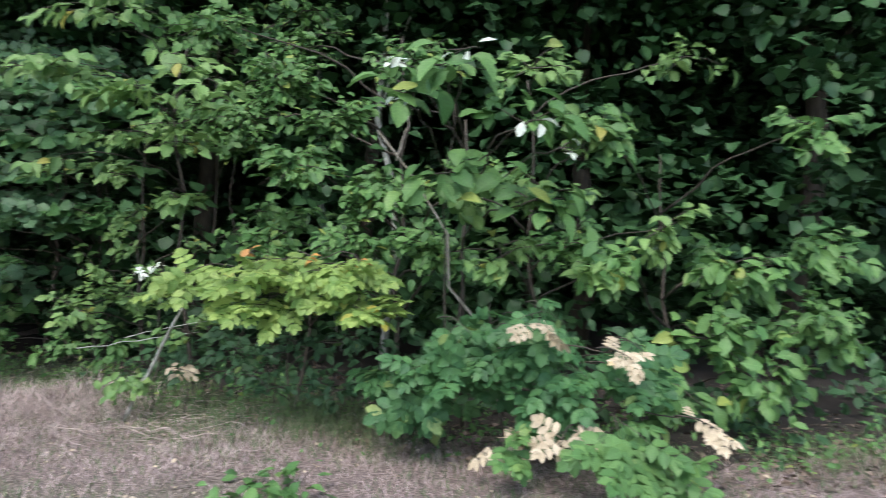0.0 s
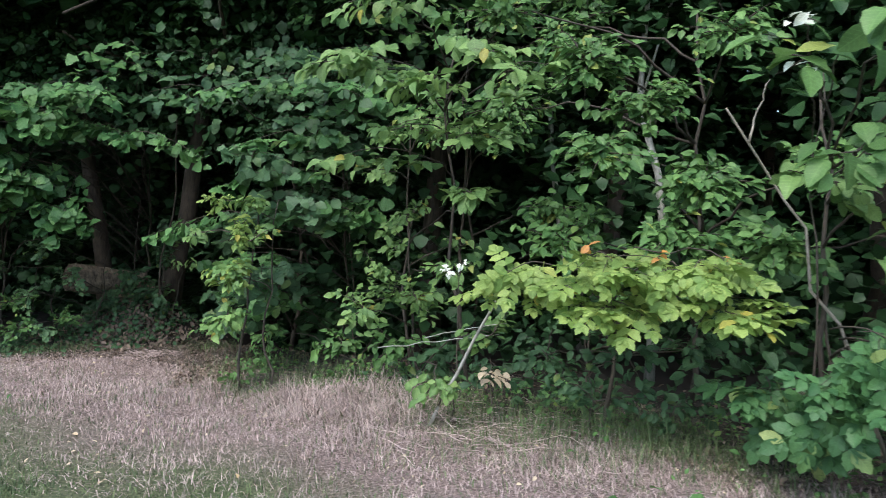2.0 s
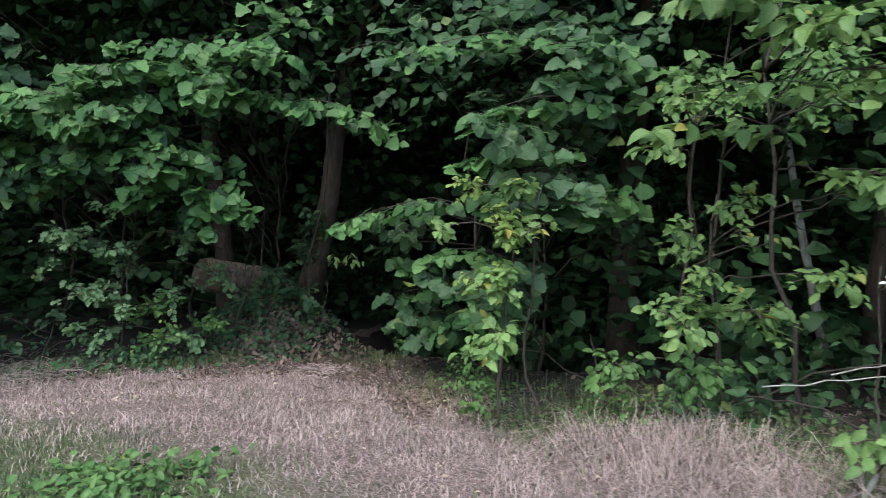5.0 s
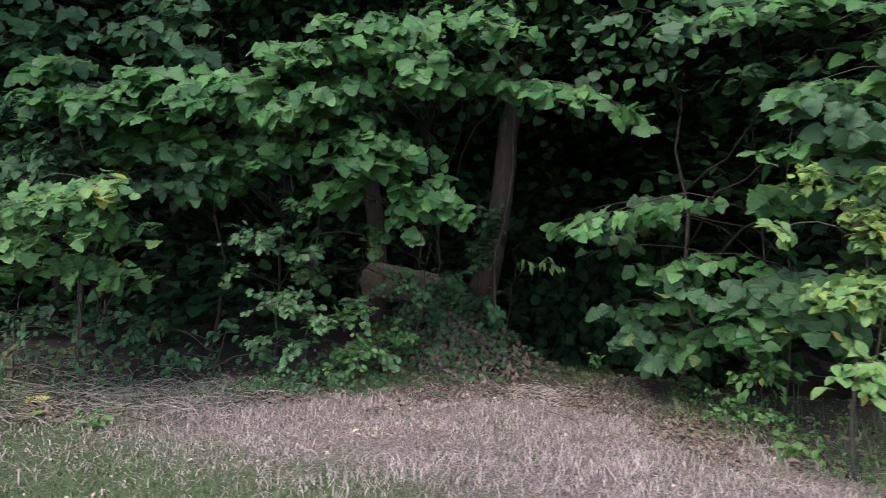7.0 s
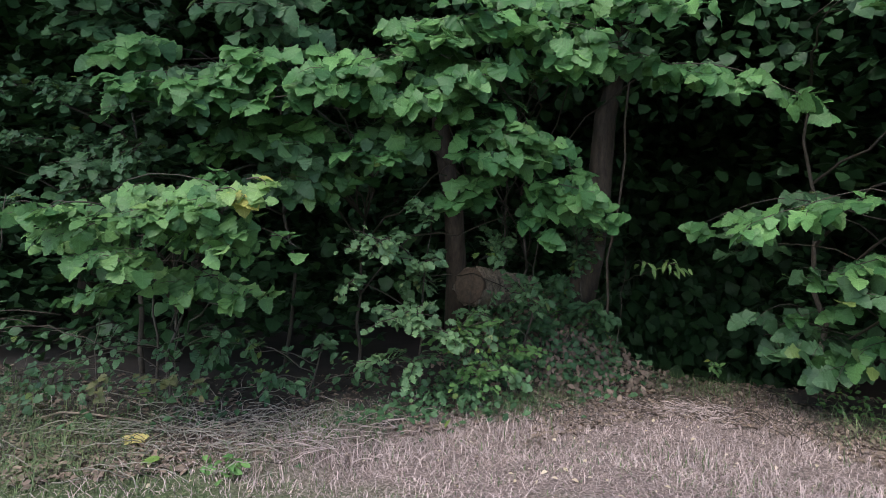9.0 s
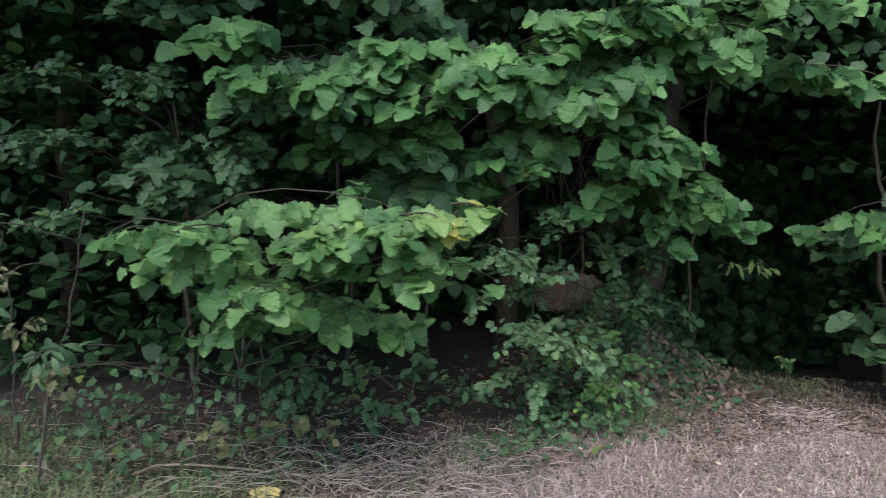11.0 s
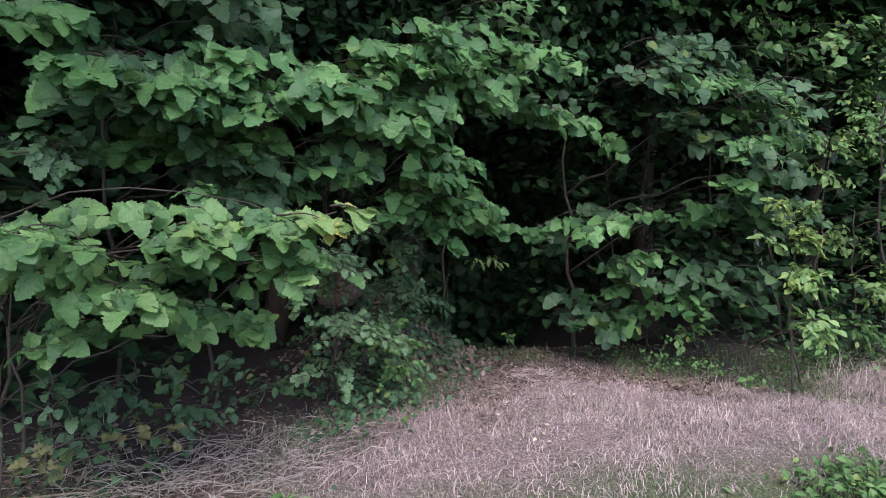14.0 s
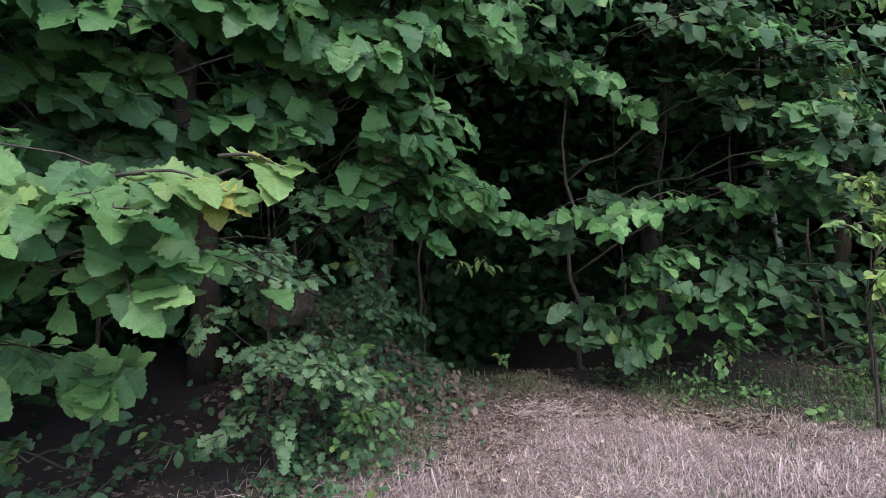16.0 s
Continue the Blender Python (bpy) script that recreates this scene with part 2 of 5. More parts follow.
def part(name, verts, tris, material, parent, label="", smooth=False, kind=""):
    ob = new(name, mesh_from(name, verts, tris, material, smooth))
    ob.parent = parent
    return tagged(ob, label, "", "", kind)


# ---- leaf blades, one unit long, stalk at the origin, tip along +y ----
def blade(profile, rows_n, fold=0.16, droop=0.22, teeth=0.0, wave=0.05, seed=0):
    """Rows of x, y, z and the place on the blade (across, along)."""
    g = np.random.default_rng(seed)
    s = np.linspace(0, 1, rows_n + 1)
    verts = [(0, -0.18, 0.02, 0, 0)]
    for k, t in enumerate(s):
        w = profile(t) * 0.5
        z = -droop * t * t
        cut = g.uniform(-0.3, 1.0, 2) * teeth * (1 if k % 2 else -1) + 1
        j = g.normal(0, wave, 2)
        back = teeth * 0.35 * (1 if k % 2 else 0)
        verts.append((0, t, z, 0, t))
        verts.append((-w * cut[0], t - 0.03 * w + back * w, z + fold * w * 2 + j[0] * w, -w, t))
        verts.append((w * cut[1], t - 0.03 * w + back * w, z + fold * w * 2 + j[1] * w, w, t))
    tris = []
    for k in range(rows_n):
        m0, l0, r0 = 1 + 3 * k, 2 + 3 * k, 3 + 3 * k
        m1, l1, r1 = m0 + 3, l0 + 3, r0 + 3
        tris += [(m0, m1, l1), (m0, l1, l0), (m0, r0, r1), (m0, r1, m1)]
    tris.append((0, 3, 2))
    return np.array(verts, float), np.array(tris)


def p_round(t):
    return 0.98 * min(1.0, t * 4.5 + 0.36) * (1 - t ** 2.1) ** 0.78 + 0.05 * (t < 0.99)


def p_oval(t):
    return 0.66 * math.sin(math.pi * min(1, t * 0.93 + 0.05)) ** 0.75 + 0.02


def p_narrow(t):
    return 0.42 * math.sin(math.pi * min(1, t * 0.95 + 0.03)) ** 0.8 + 0.015


def p_lobed(t):
    return (0.75 + 0.32 * math.cos(t * 17.0)) * math.sin(math.pi * min(1, t * 0.85 + 0.1)) ** 0.6 + 0.03


def pinnate(pairs, leaflet):
    """A compound leaf: leaflets in pairs on a stalk, one at the tip."""
    v, t = leaflet
    sv, st = tube([(0, -0.15, 0), (0, 0.5, -0.02), (0, 0.85, -0.1)], [0.012, 0.009, 0.005], 3)
    pieces = [(np.c_[sv, np.zeros((len(sv), 2))], st)]
    for k in range(pairs):
        y = 0.16 + 0.6 * k / max(1, pairs - 1)
        for sgn in (-1, 1):
            a = radians(62 - 16 * k / pairs) * sgn
            q = v[:, :3] * (0.43 - 0.02 * k)
            c, s = math.cos(-a), math.sin(-a)
            r = np.c_[q[:, 0] * c - q[:, 1] * s, q[:, 0] * s + q[:, 1] * c + y, q[:, 2] - 0.12 * np.abs(q[:, 1]) - 0.09 * y, v[:, 3:]]
            pieces.append((r, t))
    pieces.append((np.c_[v[:, :3] * 0.46 + (0, 0.78, -0.09), v[:, 3:]], t))
    return joined(pieces)


LEAF = {
    "far": [blade(p_round, 2, 0.08 + 0.05 * k, 0.1 + 0.1 * k, 0.0, 0.1, k) for k in range(3)],
    "hazel": [blade(p_round, 13, 0.03 + 0.02 * k, 0.10 + 0.09 * ((k * 3) % 5), 0.17, 0.10, k) for k in range(6)],
    "hazel_far": [blade(p_round, 4, 0.04 + 0.05 * k, 0.08 + 0.1 * k, 0.0, 0.1, k) for k in range(3)],
    "oval": [blade(p_oval, 7, 0.10 + 0.06 * k, 0.12 + 0.12 * k, 0.11, 0.07, k) for k in range(4)],
    "small": [blade(p_oval, 3, 0.2, 0.2, 0.0, 0.04, k) for k in range(3)],
    "lobed": [blade(p_lobed, 7, 0.15, 0.15, 0.0, 0.06, k) for k in range(3)],
    "narrow": [blade(p_narrow, 4, 0.2, 0.4, 0.0, 0.05, k) for k in range(3)],
    "pinnate": [pinnate(3, blade(p_oval, 9, 0.14, 0.2, 0.2, 0.09, k)) for k in range(2)],
}


def unit(v):
    return v / (np.linalg.norm(v, axis=-1, keepdims=True) + 1e-9)


def leaf_frames(pos, out, size, g, face=(0.05, -0.5, 0.85), scatter=0.46, hang=0.6, tilt=0):
    """Poses of leaves: blades turn to the open light, tips lean outwards and down."""
    n = len(pos)
    normal = unit(np.asarray(face) + tilt + g.normal(0, scatter, (n, 3)))
    tip = unit(out) * 0.9 + g.normal(0, 0.4, (n, 3)) + np.array([0, 0, -hang])
    tip = unit(tip - normal * np.sum(tip * normal, axis=1, keepdims=True))
    side = np.cross(tip, normal)
    return np.stack([side, tip, normal], axis=2) * size[:, None, None], pos


def place_leaves(kind, mats, pos):
    blades = LEAF[kind]
    vs, ts, o = [], [], 0
    for b, (v, t) in enumerate(blades):
        sel = np.arange(b, len(pos), len(blades))
        if not len(sel):
            continue
        q = np.einsum("nij,vj->nvi", mats[sel], v[:, :3]) + pos[sel][:, None]
        q = np.concatenate([q, np.broadcast_to(v[None, :, 3:], (len(sel), len(v), 2))], 2)
        idx = t[None] + (np.arange(len(sel)) * len(v))[:, None, None] + o
        vs.append(q.reshape(-1, 5))
        ts.append(idx.reshape(-1, 3))
        o += len(sel) * len(v)
    return np.concatenate(vs), np.concatenate(ts)


def leaf_meshes(kind, material, _made={}):
    key = (kind, material.name)
    if key not in _made:
        _made[key] = [mesh_from("leaf", v, t, material) for v, t in LEAF[kind]]
    return _made[key]


def add_leaves(thing, kind, material, pos, mats, singles, far_kind=None, carriers=None):
    """The leaves nearest the verge as single parts, the rest joined."""
    order = np.argsort(pos[:, 1])
    near, rest = order[:singles], order[singles:]
    meshes = leaf_meshes(kind, material)
    for k, i in enumerate(near):
        ob = new("leaf", meshes[k % len(meshes)])
        m = Matrix([list(mats[i][r]) + [pos[i][r]] for r in range(3)] + [[0, 0, 0, 1]])
        ob.parent = carriers[i] if carriers else thing
        ob.matrix_basis = m
    if len(rest):
        v, t = place_leaves(far_kind or kind, mats[rest], pos[rest])
        part("foliage", v, t, material, thing, kind="stuff")


def spray(g, start, tip, half, n, size, sag=0.12):
    """A flat leafy spray from start to tip: twigs branch off to both sides, leaves sit alternately along them."""
    start, tip = np.asarray(start, float), np.asarray(tip, float)
    axis = tip - start
    length = np.linalg.norm(axis)
    along = axis / (length + 1e-9)
    side = np.cross(along, (0, 0, 1.0))
    side = side / np.linalg.norm(side) if np.linalg.norm(side) > 0.2 else np.array([1.0, 0, 0])
    spine = curve_points(start, tip, sag, 0.08, 7, int(g.integers(1e6)))
    pieces, pos, out, tilt = [tube(spine, np.linspace(0.006, 0.002, 7), 4)], [], [], []
    whole = g.normal(0, 0.18, 3)
    twigs = max(2, int(round(n / 7)))
    rows = [(spine[1], spine[-1], max(2, int(n * 0.25)))]
    for k in range(twigs):
        f = np.clip((k + g.uniform(0.1, 0.9)) / twigs, 0.04, 0.97)
        root = spine[0] + (spine[-1] - spine[0]) * f
        root = spine[min(6, int(round(f * 6)))] * 0.6 + root * 0.4
        sgn = 1 if k % 2 else -1
        reach = half * (1.0 - 0.55 * f) * g.uniform(0.65, 1.15)
        way = unit(along * g.uniform(0.5, 1.0) + side * sgn * g.uniform(0.6, 1.1) + np.array([0, 0, g.normal(-0.12, 0.12)]))
        end = root + way * reach
        pieces.append(tube(curve_points(root, end, 0.06, 0.12, 4, int(g.integers(1e6))), np.linspace(0.0035, 0.0015, 4), 3))
        rows.append((root, end, max(1, int(round(n * 0.75 / twigs)))))
    for root, end, k in rows:
        way = unit(end - root)
        flank = np.cross(way, (0, 0, 1.0))
        flank = flank / (np.linalg.norm(flank) + 1e-9)
        f = ((np.arange(k) + g.uniform(0.35, 1.0, k)) / k)[:, None]
        sgn = np.where(np.arange(k) % 2, 1, -1)[:, None]
        p = root + (end - root) * f + flank * sgn * size * 0.16 + g.normal(0, 0.09, (k, 3)) * size
        p[:, 2] -= 0.08 * f[:, 0] ** 2 * np.linalg.norm(end - root)
        pos.append(p)
        out.append(way + flank * sgn * g.uniform(0.4, 1.2, (k, 1)) * np.where(f > 0.9, 0.3, 1))
        tilt.append(np.repeat((whole + g.normal(0, 0.2, 3))[None], k, 0))
    return pieces, np.concatenate(pos), np.concatenate(out), np.concatenate(tilt)


def shrub(name, label, category, base, clusters, kind, material, size, singles=120, stem_r=0.02, face=None,
          scatter=0.46, hang=0.6, far_kind=None, group="", seed=1, bark=None, fill=1.0, boughs=(), flat=None):
    """A shrub of sprays. A cluster is x, y, z, half widths across, deep and high, and its number of leaves.
    Broad and feathered leaves stand in flat tiers, small ones all round their twigs. A bough is start, tip, half width, leaves."""
    g = np.random.default_rng(seed)
    flat = kind in ("hazel", "pinnate") if flat is None else flat
    face = face or ((0.05, -0.6, 0.75) if flat else (0.05, -0.5, 0.85))
    thing = tagged(new(name), label, category, group)
    bark = bark or M_TWIG
    bx, by = base
    root = np.array([bx, by, float(ground_height(bx, by)) - 0.03])
    allp, allo, alln, carriers = [], [], [], []
    top_z = max([c[2] for c in clusters] + [b[0][2] for b in boughs]) * 0.95 + 0.1
    main = curve_points(root, (bx + g.normal(0, 0.1), by + 0.1, top_z), 0, 0.15, 10, seed * 17)
    part("stem", *tube(main, np.linspace(stem_r * 1.5, stem_r * 0.5, 10), 7), bark, thing, smooth=True)

    def limb(end, c):
        reach = math.hypot(end[0] - bx, end[1] - by)
        start_z = min(max(end[2] - 0.35 * reach, 0.05), top_z * 0.9)
        joint = main[int(round(9 * np.clip((start_z - root[2]) / (top_z - root[2]), 0, 1)))]
        pts = curve_points(joint, end, 0.10, 0.2, 9, seed * 31 + c)
        return pts, part("branch", *tube(pts, np.linspace(stem_r * 0.7, 0.004, 9), 6), bark, thing, smooth=True)

    def leafed(found, branch):
        pieces, p, o, t = found
        allp.append(p)
        allo.append(o)
        alln.append(t)
        carriers.extend([branch] * len(p))
        return pieces

    for c, (start, tip, half, n) in enumerate(boughs):
        pts, branch = limb(start, 100 + c)
        part("spray", *joined(leafed(spray(g, start, tip, half, int(n), size), branch)), bark, thing, kind="stuff")
    for c, (x, y, z, rx, ry, rz, n) in enumerate(clusters):
        n, rz = int(n * fill), rz * 0.7
        centre = np.array([x, y, z])
        pieces = []
        if flat:
            pts, branch = limb(centre + (0, ry * 0.7, -0.03), c)
            away = unit(np.array([x - bx, y - by, 0.0]) * 0.5 + np.array([0, -0.6, 0]))
            tiers = int(np.clip(round(2.2 * rz / 0.13), 1, 4))
            for k in range(tiers):
                up = (k - (tiers - 1) / 2) * 2 * rz / tiers
                turn = g.uniform(-0.7, 0.7)
                way = np.array([away[0] * math.cos(turn) - away[1] * math.sin(turn), away[0] * math.sin(turn) + away[1] * math.cos(turn), 0])
                span = math.hypot(rx * way[0], ry * way[1])
                across = math.hypot(rx * way[1], ry * way[0])
                mid = centre + np.array([g.uniform(-0.35, 0.35) * rx, g.uniform(-0.4, 0.3) * ry, up])
                tip = mid + way * span * 1.1 + np.array([0, 0, -0.12 * span - 0.03])
                pieces += leafed(spray(g, mid - way * span * 0.8, tip, across * 1.25, max(4, int(n / tiers)), size), branch)
        else:
            pts, branch = limb(centre, c)
            twigs = max(3, int(n / 11))
            u = g.uniform(-1, 1, (twigs, 3))
            u /= np.maximum(1, np.linalg.norm(u, axis=1))[:, None]
            ends = centre + u * (rx, ry, rz)
            ends[:, 2] += u[:, 1] * ry * 0.35
            for e in ends:
                start = pts[-1] + (e - pts[-1]) * g.uniform(-0.15, 0.25)
                tw = curve_points(start, e, 0.05, 0.15, 4, int(g.integers(1e6)))
                pieces.append(tube(tw, np.linspace(0.005, 0.002, 4), 4))
                k = max(1, int(round(n / twigs)))
                s = g.uniform(0.1, 1.08, k)[:, None]
                along = unit(e - start)
                side = unit(np.cross(along, (0, 0, 1.0))) * np.where(np.arange(k) % 2, 1, -1)[:, None]
                leafed(([], start + (e - start) * s + g.normal(0, 0.35, (k, 3)) * size, along + side * g.uniform(0.3, 1.2, (k, 1)), np.repeat(g.normal(0, scatter * 0.6, (1, 3)), k, 0)), branch)
        part("spray", *joined(pieces), bark, thing, kind="stuff")
    pos, out = np.concatenate(allp), np.concatenate(allo)
    pos[:, 2] = np.maximum(pos[:, 2], 0.03)
    sz = size * g.uniform(0.6, 1.18, len(pos))
    mats, pos = leaf_frames(pos, out, sz, g, face, 0.26 if flat else scatter * 0.6, hang * 0.55 if flat else hang, np.concatenate(alln))
    add_leaves(thing, kind, material, pos, mats, min(singles, len(pos)), far_kind, carriers)
    return thing


# ---- ground ----
def build_ground():
    def axis(lo, hi, step):
        inner = np.arange(lo, hi, step)
        far = np.array([1.5, 5, 15, 45, 130, 400, 1200])
        return np.concatenate([lo - far[::-1], inner, hi + far])
    xs, ys = axis(-14, 4, 0.2), axis(-1, 13, 0.2)
    gx, gy = np.meshgrid(xs, ys, indexing="ij")
    z = ground_height(gx, gy) + rng.normal(0, 0.008, gx.shape)
    v = np.stack([gx, gy, z], -1).reshape(-1, 3)
    nx, ny = gx.shape
    i, j = np.meshgrid(np.arange(nx - 1), np.arange(ny - 1), indexing="ij")
    a = (i * ny + j).ravel()
    t = np.concatenate([np.stack([a, a + ny, a + ny + 1], 1), np.stack([a, a + ny + 1, a + 1], 1)])
    ob = new("ground", mesh_from("ground", v, t, M_GROUND, True))
    tagged(ob, "dry straw-coloured verge of cut grass along the wood", "ground", "", "structure")


build_ground()


def blades_of_grass(name, label, n, x0, x1, y0, y1, height, material, width=0.006, lean=0.5, seed=3, density=None):
    g = np.random.default_rng(seed)
    x, y = g.uniform(x0, x1, n), g.uniform(y0, y1, n)
    if density is not None:
        keep = g.uniform(0, 1, n) < density(x, y)
        x, y = x[keep], y[keep]
        n = len(x)
    z = ground_height(x, y) - 0.01
    a = g.uniform(0, 2 * np.pi, n)
    lodged = 0.5 + 0.25 * np.sin(1.9 * x + 2.7 * y + np.sin(3.1 * x)) + 0.25 * np.sin(4.3 * x - 3.7 * y + 2 * np.sin(1.7 * y))
    h = height * g.uniform(0.35, 1.3, n) * (1.25 - 0.6 * lodged)
    w = width * g.uniform(0.6, 1.4, n)
    d = np.stack([np.cos(a), np.sin(a), np.zeros(n)], 1)
    s = np.stack([-np.sin(a), np.cos(a), np.zeros(n)], 1)
    b = np.stack([x, y, z], 1)
    l = (g.uniform(0.1, 1.0, n) * (0.7 + 0.8 * lodged))[:, None] * lean * 2
    up = np.array([0, 0, 1.0])
    mid = b + up * (h * 0.6)[:, None] + d * l * (h * 0.35)[:, None]
    tip = b + up * (h * np.clip(1 - 0.35 * l[:, 0], 0.15, 1))[:, None] + d * l * h[:, None]
    v = np.stack([b - s * w[:, None], b + s * w[:, None], mid - s * w[:, None] * 0.7, mid + s * w[:, None] * 0.7, tip], 1).reshape(-1, 3)
    t = np.array([(0, 1, 3), (0, 3, 2), (2, 3, 4)])
    t = (t[None] + (np.arange(n) * 5)[:, None, None]).reshape(-1, 3)
    ob = new(name, mesh_from(name, v, t, material))
    return tagged(ob, label, "grass", "", "stuff")


def verge(x, y):
    mouth = 1 - 0.6 * np.exp(-((x + 6.1) / 1.1) ** 2) * np.clip((y - edge_y(x) + 1.3) / 0.7, 0, 1)
    return mouth * np.clip((edge_y(x) - y) * 1.6 + 0.5, 0.0, 1) * np.clip((y - green_y(x)) * 0.6 + 0.45, np.interp(x, [-7, -5], [0.15, 0.03]), 1) * (0.72 + 0.28 * np.sin(2.3 * x + 1.1 * y) * np.sin(3.1 * y - 0.9 * x))


def meadow(x, y):
    return np.clip((green_y(x) - y) * np.interp(x, [-7, -5], [0.5, 0.8]) + 0.45, 0.2, 1) * (0.65 + 0.35 * np.sin(1.7 * x - 2.2 * y) * np.sin(2.9 * x + 1.3 * y))


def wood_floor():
    """Soil and litter from the verge inwards, a sheet just over the ground, darkened for shade."""
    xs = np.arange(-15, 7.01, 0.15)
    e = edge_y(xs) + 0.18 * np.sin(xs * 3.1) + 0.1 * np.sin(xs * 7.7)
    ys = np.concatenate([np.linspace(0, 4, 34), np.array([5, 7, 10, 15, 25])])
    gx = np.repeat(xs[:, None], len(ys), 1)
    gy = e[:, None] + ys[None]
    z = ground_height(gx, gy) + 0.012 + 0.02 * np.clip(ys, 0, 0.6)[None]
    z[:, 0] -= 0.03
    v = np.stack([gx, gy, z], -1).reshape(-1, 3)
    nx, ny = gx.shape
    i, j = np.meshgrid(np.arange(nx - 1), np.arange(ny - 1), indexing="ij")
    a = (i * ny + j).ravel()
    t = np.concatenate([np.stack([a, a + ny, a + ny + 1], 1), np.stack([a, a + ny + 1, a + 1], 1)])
    ob = new("woodland_floor", mesh_from("woodland_floor", v, t, M_SHADED_SOIL, True))
    tagged(ob, "bare soil under the trees, darkened for shade", "ground", "", "structure")


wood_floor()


blades_of_grass("dry_grass", "pale brown dry cut grass", 290000, -13.5, 3, 2.8, 8.3, 0.065, M_STRAW, 0.0019, 1.2, 3, verge)
blades_of_grass("green_grass", "short green meadow grass", 165000, -13.5, 3, 2.6, 6.3, 0.06, M_GRASS, 0.0024, 0.5, 4, meadow)



def fringe(x, y):
    return np.exp(-((y - edge_y(x) + 0.1) / 0.4) ** 2) * (0.5 + 0.5 * np.sin(x * 4.1 + y))


blades_of_grass("edge_grass", "dim uncut grass along the edge of the wood", 110000, -13.5, 3, 3.6, 8.6, 0.15, M_GRASS, 0.0022, 0.9, 6, fringe)

# ---- woodland behind ----
def tree(label, x, y, height, radius, crown_z, crown_r, leaves, leaf_size, seed, bark=None, lean=(0.0, 0.0), group="trees of the wood"):
    g = np.random.default_rng(seed)
    thing = tagged(new("tree"), label, "tree", group)
    z0 = float(ground_height(x, y)) - 0.05
    top = np.array([x + lean[0], y + lean[1], height])
    pts = curve_points((x, y, z0), top, 0, 0.12, 12, seed)
    rad = radius * np.linspace(1.15, 0.25, 12)
    rad[0] *= 1.25
    part("trunk", *tube(pts, rad, 12), bark or M_BARK, thing, smooth=True)
    ends = []
    for k in range(7):
        i = int(g.integers(4, 11))
        a = g.uniform(0, 2 * np.pi)
        e = np.array([x + lean[0], y + lean[1], crown_z]) + crown_r * g.uniform(0.5, 0.95) * np.array([np.cos(a), np.sin(a), g.uniform(-0.5, 0.5)])
        ends.append(e)
        part("limb", *tube(curve_points(pts[i], e, 0.1, 0.2, 7, seed * 7 + k), np.linspace(radius * 0.35, 0.015, 7), 6), bark or M_BARK, thing, smooth=True)
    # clumps of leaves at and between the limb ends
    clumps = np.concatenate([np.array(ends), np.array([x + lean[0], y + lean[1], crown_z]) + unit(g.normal(0, 1, (26, 3))) * crown_r * g.uniform(0.35, 1.05, (26, 1)) * (1, 1, 0.75)])
    which = g.integers(0, len(clumps), leaves)
    pos = clumps[which] + g.normal(0, crown_r * 0.23, (leaves, 3))
    front = np.minimum(edge_y(pos[:, 0]), 6.4) + np.where(pos[:, 0] > -4.5, 1.9, 1.4)
    pos = pos[(pos[:, 2] > 2.7) & (pos[:, 1] > front)]
    leaves = len(pos)
    low = pos[pos[:, 2] < 4.3]
    pos = np.concatenate([pos, low + g.normal(0, 0.2, low.shape), low + g.normal(0, 0.3, low.shape)])
    pos = pos[pos[:, 2] > 2.6]
    span = np.where(pos[:, 2] < 4.3, 0.13, leaf_size * 1.15)
    mats, pos = leaf_frames(pos, pos - top, span * g.uniform(0.6, 1.2, len(pos)), g, (0, -0.45, 0.85), 0.5)
    seen = (pos[:, 2] < 4.3) & (pos[:, 1] < 10.5)
    v, t = joined([place_leaves(k, mats[q], pos[q]) for k, q in (("hazel_far", seen), ("far", ~seen)) if q.any()])
    # crown leaves take the green darkened for inner shade
    part("crown", v, t, M_SHADED_WOODS, thing, smooth=False)
    return thing


tree("leaning tree trunk behind the ivy bank", -7.14, 8.8, 8.5, 0.125, 5.0, 2.9, 6500, 0.2, 40, lean=(1.1, 0.3))
tree("dark tree trunk inside the wood", -8.45, 9.2, 9.0, 0.11, 5.2, 2.9, 6500, 0.2, 41)
for k, (tx, ty) in enumerate(((-12.7, 10.6), (-13.8, 9.6), (-3.3, 8.9), (-1.0, 8.2), (1.6, 8.0), (4.2, 8.0), (-4.0, 12.2), (-9.8, 11.8), (-2.0, 11.8), (-13.0, 12.5), (1.8, 11.8))):
    tree("woodland tree with a dense crown coloured dark for shade", tx, ty, 9.5, 0.10 + 0.02 * (k % 3), 5.4 + (k % 3) * 0.6, 2.9, 4800, 0.24, 50 + k)


